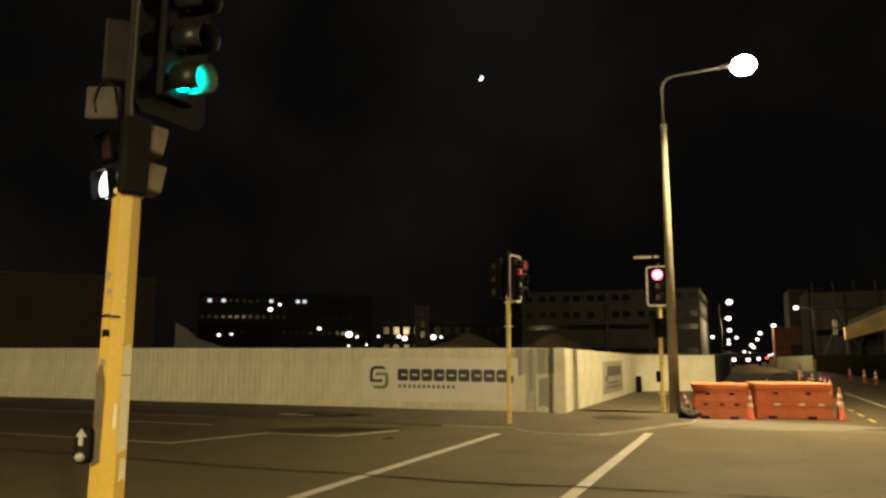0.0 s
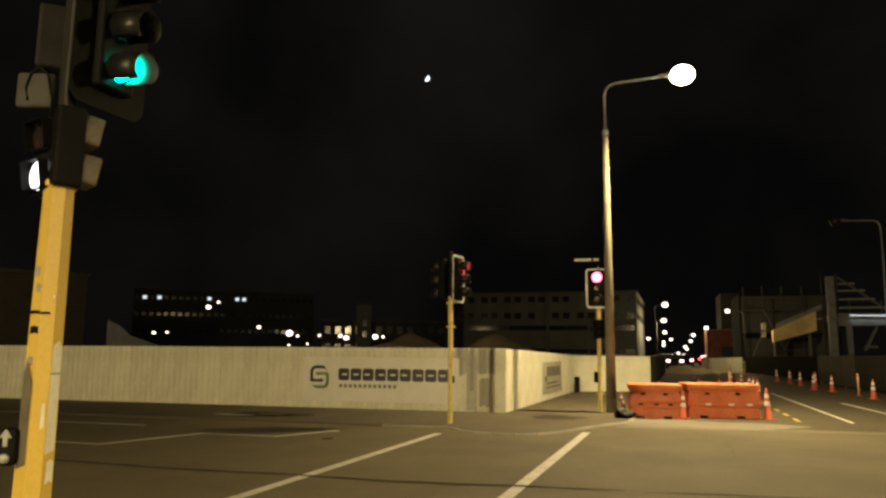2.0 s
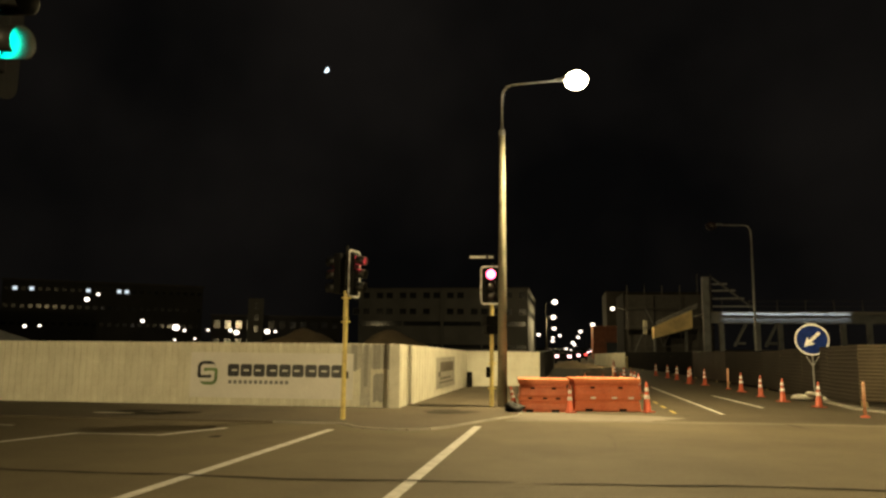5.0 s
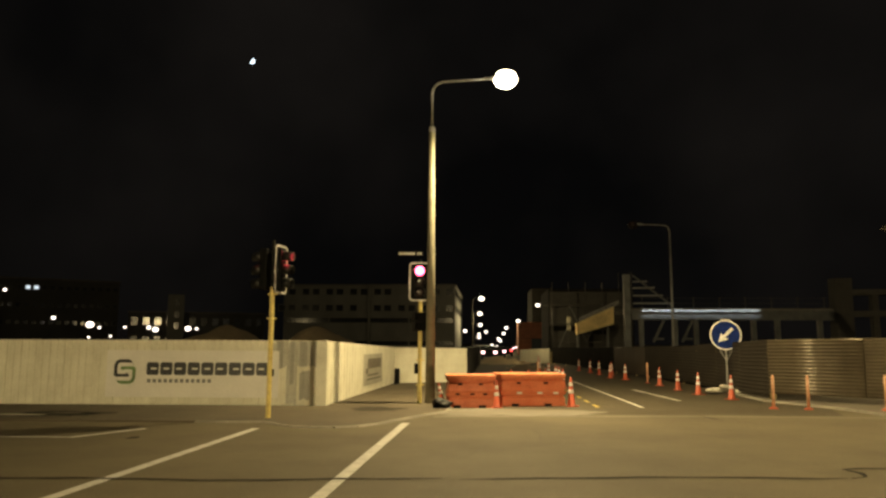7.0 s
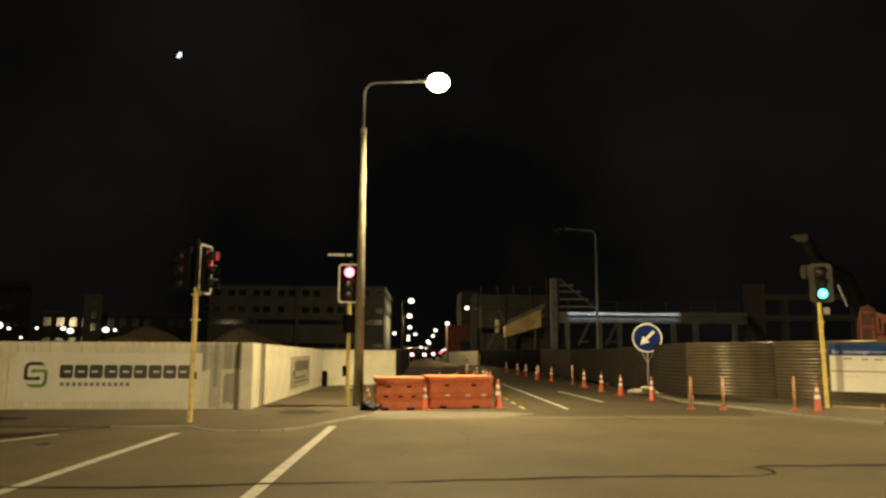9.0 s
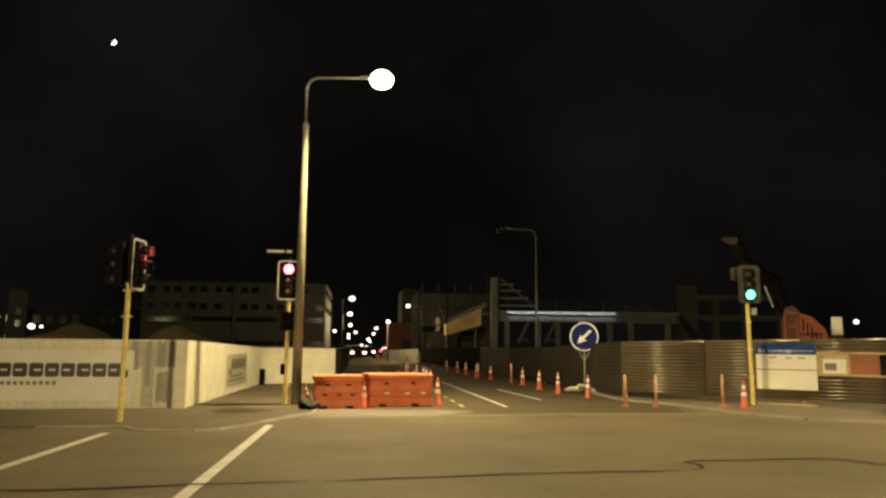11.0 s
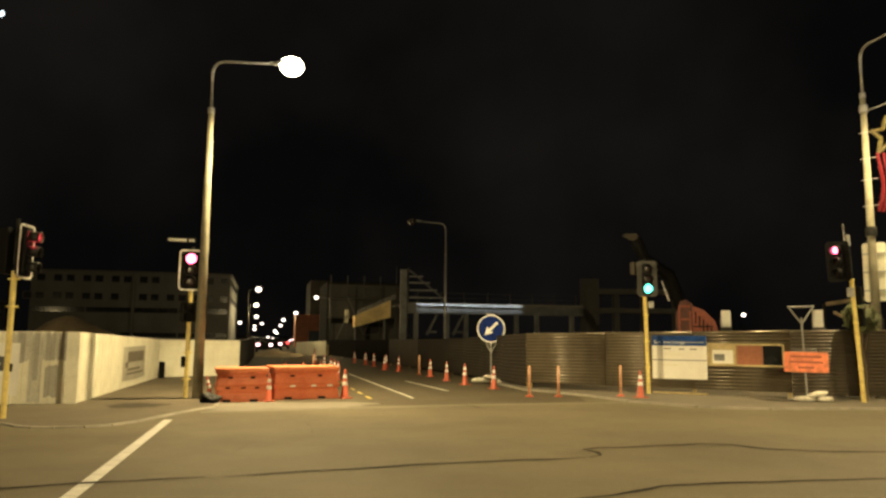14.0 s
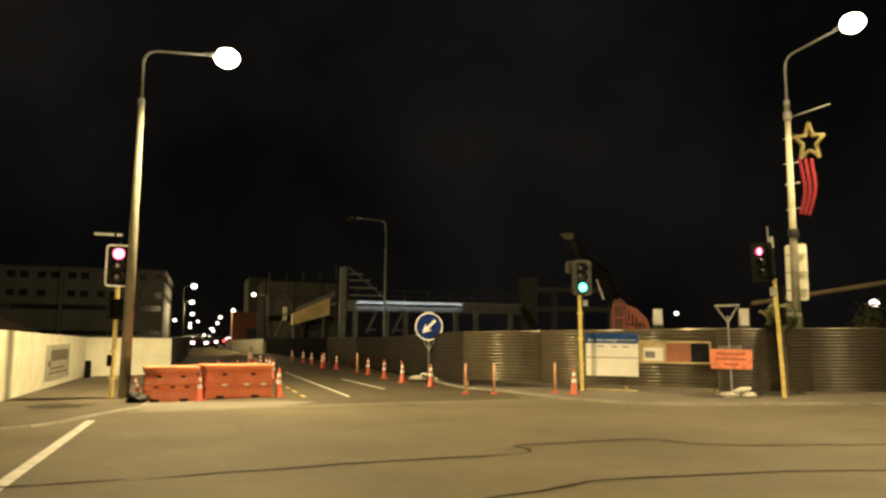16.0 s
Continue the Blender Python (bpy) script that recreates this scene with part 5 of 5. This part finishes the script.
for k, (nm, mat, az0, az1, d, z) in enumerate(boxes):
    a, b = polar(az0, 0, d), polar(az1, 0, d)
    w = (b - a).length
    c = thing(nm, "stacked red-brown shipping container beside the street" if mat is RUST else "dark blue shipping container under a red-brown one", "container", pose((a.x + b.x) / 2, a.y, z), "stacked containers")
    part("wall", sheet(w, 2.55, 2.55, 0.28, 0.04), mat, c).matrix_basis = pose(-w / 2, 0, 0)
    bm = BM()
    box(bm, (0, 3.05, 1.28), (w, 6, 2.54))
    part("body", bm, mat, c)
    for sx in (-1, 1):
        bm = BM()
        box(bm, (sx * (w / 2 - 0.06), -0.05, 1.28), (0.14, 0.12, 2.56))
        part("corner_post", bm, mat, c)
hoarding("wall_far_hoarding", "pale hoarding beside the street far off", (3.1, 71.0), (5.4, 64.4), 0.05, 1.15, 1.32, 0.9, 0.3, 0.03, CREAM)

works = thing("scaffolded_building", "dark half-built building wrapped in scaffolding", "building", pose(0, 0, 0))
bm = BM()
box(bm, (10.3, 78.2, 3.6), (8.4, 9.6, 7.2), None, 0.05)
part("wall", bm, CLOTH, works)
for k, (x, w, z, h) in enumerate(((7.6, 2.7, 5.2, 3.4), (10.4, 2.7, 5.0, 3.8), (13.1, 2.5, 4.8, 4.2), (8.2, 3.6, 1.6, 2.8), (12.3, 3.6, 1.4, 2.6))):
    bm = BM()
    box(bm, (x, 73.3, z), (w, 0.18, h), None, 0.02)
    part("facade_panel", bm, DARK_WALL, works)
bm = BM()
box(bm, (9.3, 131, 5.6), (3.4, 12, 11.2), None, 0.05)
part("end_wall", bm, CLOTH, works)
bm = BM()
box(bm, (8.06, 73.17, 3.75), (0.35, 0.06, 1.3))
part("window", bm, WARM_WINDOW, works, "narrow warm lit window")
for x in (6.2, 7.8, 9.4, 11.0, 12.6, 13.8):
    bm = BM()
    rod(bm, (x, 70.5, 0), (x, 70.5, 7.6 if x < 12 else 8.6), 0.05, n=6)
    part("standard", bm, DARK_WALL, works)
for z in (1.9, 3.7, 5.5, 6.6):
    bm = BM()
    rod(bm, (6.0, 70.4, z), (14.0, 70.4, z), 0.04, n=6)
    part("ledger", bm, DARK_WALL, works)
for z in (3.6, 5.4):
    bm = BM()
    box(bm, (10, 71.2, z), (8, 1.0, 0.06))
    part("deck", bm, DARK_WALL, works)
for x0, z0, x1, z1 in ((6.2, 0.1, 7.8, 3.7), (9.4, 1.9, 11.0, 5.5), (7.8, 5.5, 9.4, 1.9)):
    bm = BM()
    rod(bm, (x0, 70.3, z0), (x1, 70.3, z1), 0.04, n=6)
    part("diagonal", bm, STEEL, works)
hood = thing("sloping_gantry", "yellow-lit sloping clad gantry on the building site", "gantry", pose(0, 0, 0))
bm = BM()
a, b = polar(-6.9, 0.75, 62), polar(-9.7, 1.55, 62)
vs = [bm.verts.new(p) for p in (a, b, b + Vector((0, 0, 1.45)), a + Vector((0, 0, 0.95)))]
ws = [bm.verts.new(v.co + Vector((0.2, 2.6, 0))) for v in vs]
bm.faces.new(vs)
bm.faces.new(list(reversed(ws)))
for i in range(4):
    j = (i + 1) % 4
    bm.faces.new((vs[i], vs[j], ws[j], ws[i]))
# the yellow light on the cladding is in its base colour
part("cladding", bm, LIT_CLADDING, hood, "yellow-lit timber cladding")
for k in range(3):
    bm = BM()
    rod(bm, a + Vector((0.2, -0.1, 1.1 + 0.12 * k)), b + Vector((0.4, -0.1, 1.65 + 0.14 * k)), 0.03, n=6)
    part("rail", bm, GALV, hood)
for f in (0.08, 0.9):
    p = a.lerp(b, f)
    bm = BM()
    rod(bm, (p.x, p.y + 1.3, 0), (p.x, p.y + 1.3, p.z + 0.2), 0.12, n=8)
    part("leg", bm, STEEL, hood)

steel = thing("unfinished_building", "half-built grey steel frame with a long lit beam", "building", pose(0, 58, 0))
bm = BM()
box(bm, (19.0, 0, 4.32), (15.4, 0.30, 0.10))
box(bm, (19.0, 0, 3.98), (15.4, 0.08, 0.62))
box(bm, (19.0, 0, 3.66), (15.4, 0.30, 0.06))
part("beam", bm, STEEL, steel, "long grey steel I-beam")
bm = BM()
box(bm, (19.0, 4.0, 4.46), (15.4, 8.0, 0.14))
part("deck", bm, CONCRETE, steel)
for x in (12.0, 14.6, 16.2, 20.6, 22.4, 25.6):
    bm = BM()
    box(bm, (x, 0.0, 1.82), (0.34, 0.34, 3.64))
    part("column", bm, STEEL, steel)
for x in (12.9, 15.1):
    bm = BM()
    rod(bm, (x, -0.1, 1.9), (x + 0.85, -0.1, 3.6), 0.11, n=6)
    rod(bm, (x, -0.1, 2.15), (x + 0.8, -0.1, 2.15), 0.10, n=6)
    part("brace", bm, STEEL, steel)
for i in range(8):
    bm = BM()
    box(bm, (12.2 + i * 2.0, 0.4, 4.95), (0.06, 0.06, 1.0))
    part("guard_post", bm, DARK_WALL, steel)
for z in (4.95, 5.35):
    bm = BM()
    rod(bm, (12.0, 0.4, z), (26.4, 0.4, z), 0.016, n=6)
    part("guard_rail", bm, DARK_WALL, steel)
for k, z in enumerate((4.9, 5.5, 6.1, 6.6)):
    bm = BM()
    rod(bm, (11.4, -0.2, z), (11.4 + 2.9 - 0.6 * k, -0.2, z + 0.02), 0.06, n=6)
    part("stair_rail", bm, GALV, steel)
bm = BM()
box(bm, (11.0, 0.3, 3.6), (0.5, 0.5, 7.2))
part("stair_column", bm, STEEL, steel)
bm = BM()
rod(bm, (11.4, -0.2, 7.1), (14.4, -0.2, 4.7), 0.07, n=6)
part("stair_string", bm, STEEL, steel)

block = thing("half_built_block", "dim half-built concrete block behind dark hoarding", "building", pose(0, 0, 0))
p = polar(-25.2, 0, 66)
bm = BM()
box(bm, (p.x, p.y, 3.5), (1.3, 1.3, 7.0), None, 0.03)
part("column", bm, DARK_WALL, block)
q = polar(-32, 0, 68)
for z in (4.2, 5.9):
    bm = BM()
    d = q - p
    m = Matrix.Translation((p.x, p.y, 0)) @ Matrix.Rotation(math.atan2(d.y, d.x), 4, "Z")
    box(bm, (d.length / 2, 0.5, z), (d.length, 1.2, 0.45), m)
    part("slab", bm, DARK_WALL, block)
for f in (0.3, 0.6, 0.95):
    r = p.lerp(q, f)
    bm = BM()
    box(bm, (r.x, r.y + 0.3, 2.9), (0.5, 0.5, 5.8))
    part("column", bm, DARK_WALL, block)
for az, d in ((-35.0, 34), (-41.0, 34)):
    r = polar(az, 1.55, d)
    bm = BM()
    box(bm, (0, 0, 0), (0.40, 0.10, 0.72), None, 0.01)
    sg = thing("site_notice", "small pale site notice on a post behind hoarding", "sign", Matrix.Translation(r) @ pose(0, 0, 0, 0, 0, az))
    part("sheet", bm, BANNER, sg)
    bm = BM()
    box(bm, (0, 0.16, -r.z / 2), (0.5, 0.14, r.z))
    part("post", bm, DARK_WALL, sg)

# excavator behind the hoarding
dig = thing("excavator", "orange excavator with a raised dark arm behind hoarding", "excavator", pose(0, 0, 0))
a, b = polar(-31.6, 0, 33), polar(-34.5, 0, 33)
mid = a.lerp(b, 0.5)
turn = Matrix.Translation((mid.x, mid.y, 0)) @ pose(0, 0, 0, 0, 0, -33)
for s in (-0.9, 0.9):
    bm = BM()
    box(bm, (0, s, 0.45), (3.2, 0.5, 0.8), turn, 0.3)
    part("track", bm, BLACK, dig)
bm = BM()
plate(bm, [(-0.2, 1.0), (0.86, 1.0), (0.86, 1.9), (0.66, 2.5), (0.22, 2.95), (-0.2, 3.1)], 1.5, turn)
part("engine_cover", bm, DIGGER, dig, "orange engine cover")
# cab side: its shade comes from the darker paint colour
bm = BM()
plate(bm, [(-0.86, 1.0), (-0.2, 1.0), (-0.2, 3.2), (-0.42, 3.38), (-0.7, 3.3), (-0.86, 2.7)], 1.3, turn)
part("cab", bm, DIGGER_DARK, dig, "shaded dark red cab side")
for x, z, w, h in ((-0.72, 2.2, 0.07, 1.9), (-0.5, 3.1, 0.42, 0.09), (-0.45, 2.55, 0.4, 0.08), (-0.3, 2.2, 0.07, 1.4)):
    bm = BM()
    box(bm, (x, -0.67, z), (w, 0.08, h), turn, 0.015)
    part("cab_frame", bm, DIGGER, dig)
for k in range(6):
    bm = BM()
    box(bm, (-0.08 + 0.15 * k, -0.77, 2.62 - 0.17 * k), (0.06, 0.06, 0.5), turn, 0.01)
    part("grille_bar", bm, BLACK, dig)
for z in (1.9, 2.25):
    bm = BM()
    box(bm, (0.2, -0.79, z), (0.8, 0.05, 0.05), turn, 0.01)
    part("rail", bm, BLACK, dig)
t0, t1 = polar(-32.0, 2.3, 33), polar(-29.3, 6.2, 31)
t2 = polar(-28.6, 7.9, 30.5)
bm = BM()
bent(bm, [t0, t0.lerp(t1, 0.5) + Vector((0.25, 0, 0.35)), t1], [0.26, 0.30, 0.2], 8)
part("boom", bm, BLACK, dig, "dark boom")
bm = BM()
bent(bm, [t1, t1.lerp(t2, 0.6), t2], [0.22, 0.24, 0.16], 8)
part("stick", bm, BLACK, dig)
bm = BM()
rod(bm, polar(-30.55, 4.4, 31), polar(-31.05, 2.9, 31.3), 0.026, n=8)
part("hydraulic_ram", bm, WHITE, dig, "bright polished ram")
bm = BM()
plate(bm, [(-0.34, 0.10), (-0.2, 0.0), (-0.16, -0.1), (0.05, -0.2), (0.22, -0.12), (0.24, 0.06), (0.02, 0.10), (-0.16, 0.16)], 0.4, Matrix.Translation(t2 - Vector((0.12, 0, 0.05))) @ pose(0, 0, 0, 10, -15, -25))
part("bucket", bm, SHEETING, dig, "dusty steel bucket")

boom = thing("steel_boom", "long brown steel boom behind the dark hoarding", "boom", pose(0, 0, 0))
a, b = polar(-41.6, 2.55, 40), polar(-53, 4.3, 46)
bm = BM()
rod(bm, a, b, 0.10, 0.14, 8)
part("tube", bm, EARTH, boom)
for f in (0.0, 0.7):
    p = a.lerp(b, f)
    bm = BM()
    rod(bm, (p.x, p.y + 0.2, 0), (p.x, p.y + 0.2, p.z), 0.09, n=8)
    part("prop", bm, CLOTH, boom)
bm = BM()
rod(bm, polar(-42.0, 2.0, 36), polar(-43.6, 1.0, 36), 0.07, n=8)
part("stay", bm, EARTH, boom)

# earth heaps behind the cream hoarding
def heap(m, rx, ry, h, seed, label):
    bm = BM()
    n = 26
    g = [[bm.verts.new((rx * (2 * i / n - 1), ry * (2 * j / n - 1), 0)) for i in range(n + 1)] for j in range(n + 1)]
    for j in range(n + 1):
        for i in range(n + 1):
            x, y = 2 * i / n - 1, 2 * j / n - 1
            r = min(1, math.hypot(x, y))
            v = Vector((x * 2.2, y * 2.2, seed))
            g[j][i].co.z = h * (0.5 + 0.5 * math.cos(math.pi * r)) * (1 + 0.45 * noise.noise(v)) + 0.16 * noise.noise(v * 4) - 0.05
    for j in range(n):
        for i in range(n):
            bm.faces.new((g[j][i], g[j][i + 1], g[j + 1][i + 1], g[j + 1][i]))
    return single("mound", bm, EARTH, label, "mound", m, smooth=True)


heap(pose(-9.4, 42, 0), 5, 5, 2.55, 1.0, "low heap of brown earth behind the hoarding")
heap(pose(-16.2, 44, 0), 6.5, 5, 2.6, 4.0, "rounded heap of brown earth behind the hoarding")
heap(pose(1.2, 66, 0), 3.4, 6, 0.55, 7.0, "spread of dug earth in the closed street")
heap(pose(2.8, 52, 0), 1.8, 5, 0.3, 9.0, "dark spread of dug earth in the closed street")

# footpath stains and covers
def stain(name, x, y, z, rx, ry, mat, label, category, seed):
    bm = BM()
    ring = []
    for i in range(72):
        t = 2 * math.pi * i / 72
        k = 1 + 0.4 * noise.noise(Vector((math.cos(t) * 1.6, math.sin(t) * 1.6, seed))) + 0.3 * noise.noise(Vector((math.cos(t) * 5, math.sin(t) * 5, seed)))
        ring.append(bm.verts.new((rx * k * math.cos(t), ry * k * math.sin(t), 0)))
    bm.faces.new(ring)
    return single(name, bm, mat, label, category, pose(x, y, z), kind="structure")


stain("wet_patch", -2.85, 18.85, 0.033, 0.66, 0.62, DAMP, "dark patched hole in the footpath", "repair", 2)
stain("wet_patch", -10.2, 16.75, 0.033, 0.95, 0.62, SEAL, "dark torn-up patch in the footpath", "repair", 5)
stain("wet_patch", -9.2, 17.0, 0.033, 0.5, 0.3, DAMP, "dark edge of a torn-up patch in the footpath", "repair", 6)
stain("wet_patch", -10.75, 16.45, 0.037, 0.62, 0.12, SAND, "pale grit beside a torn-up patch", "repair", 8)
stain("wet_patch", -9.9, 16.95, 0.037, 0.42, 0.09, APRON, "pale broken asphalt in a torn-up patch", "repair", 14)
stain("wet_patch", -6.36, 12.97, 0.006, 0.10, 0.16, SEAL, "small dark tar spot on the road", "repair", 17)
stain("concrete_apron", 0.4, 18.6, 0.009, 2.2, 1.1, APRON, "pale dusty concrete apron before the barriers", "road", 11)


# a tree lit by a lamp, past the dark hoarding
def tree(m, h, r, seed, label):
    t = thing("tree", label, "tree", m)
    rnd = random.Random(seed)
    bm = BM()
    bent(bm, [(0, 0, 0), (0.05, 0, h * 0.3), (-0.05, 0.05, h * 0.6)], [0.16, 0.12, 0.06], 8)
    for k in range(7):
        a = k * 0.9
        bent(bm, [(0, 0, h * (0.3 + 0.04 * k)), (r * 0.4 * math.cos(a), r * 0.4 * math.sin(a), h * (0.5 + 0.04 * k)), (r * 0.8 * math.cos(a), r * 0.8 * math.sin(a), h * (0.62 + 0.04 * k))], [0.06, 0.04, 0.015], 5)
    part("trunk", bm, BARK, t)
    bm = BM()
    for k in range(1500):
        d = Vector((rnd.gauss(0, 1), rnd.gauss(0, 1), rnd.gauss(0, 0.8))).normalized() * r * rnd.uniform(0.35, 1.05)
        p = Vector((0, 0, h * 0.72)) + d * (1 + 0.5 * noise.noise(d * 1.4))
        u = Vector((rnd.uniform(-1, 1), rnd.uniform(-1, 1), rnd.uniform(-1, 1))).normalized()
        w = u.orthogonal().normalized()
        s = rnd.uniform(0.08, 0.16)
        bm.faces.new([bm.verts.new(p + u * s), bm.verts.new(p + w * s * 0.5), bm.verts.new(p - u * s), bm.verts.new(p - w * s * 0.5)])
    part("crown", bm, LEAF, t)
    return t


p = polar(-49.6, 0, 45)
tree(pose(p.x, p.y, 0), 3.6, 1.5, 4, "bushy street tree lit from above")
p = polar(-43.5, 0, 24)
tree(pose(p.x, p.y, 0), 3.3, 0.42, 6, "slender bush behind the dark hoarding")

# the moon
mp = polar(18.92, 21.15, 3000)
bm = BM()
R = 13.5
outer = [(R * math.sin(math.pi * i / 16), R * math.cos(math.pi * i / 16)) for i in range(17)]
inner = [(-R * 0.12 * math.sin(math.pi * i / 16), R * math.cos(math.pi * i / 16)) for i in range(16, -1, -1)]
ring = [bm.verts.new((x, 0, z)) for x, z in outer + inner[1:-1]]
bm.faces.new(ring)
single("moon", bm, MOON_GLOW, "bright half moon in a black sky", "moon", Matrix.Translation(mp) @ pose(0, 0, 0, 0, 28, 19) , kind="structure")
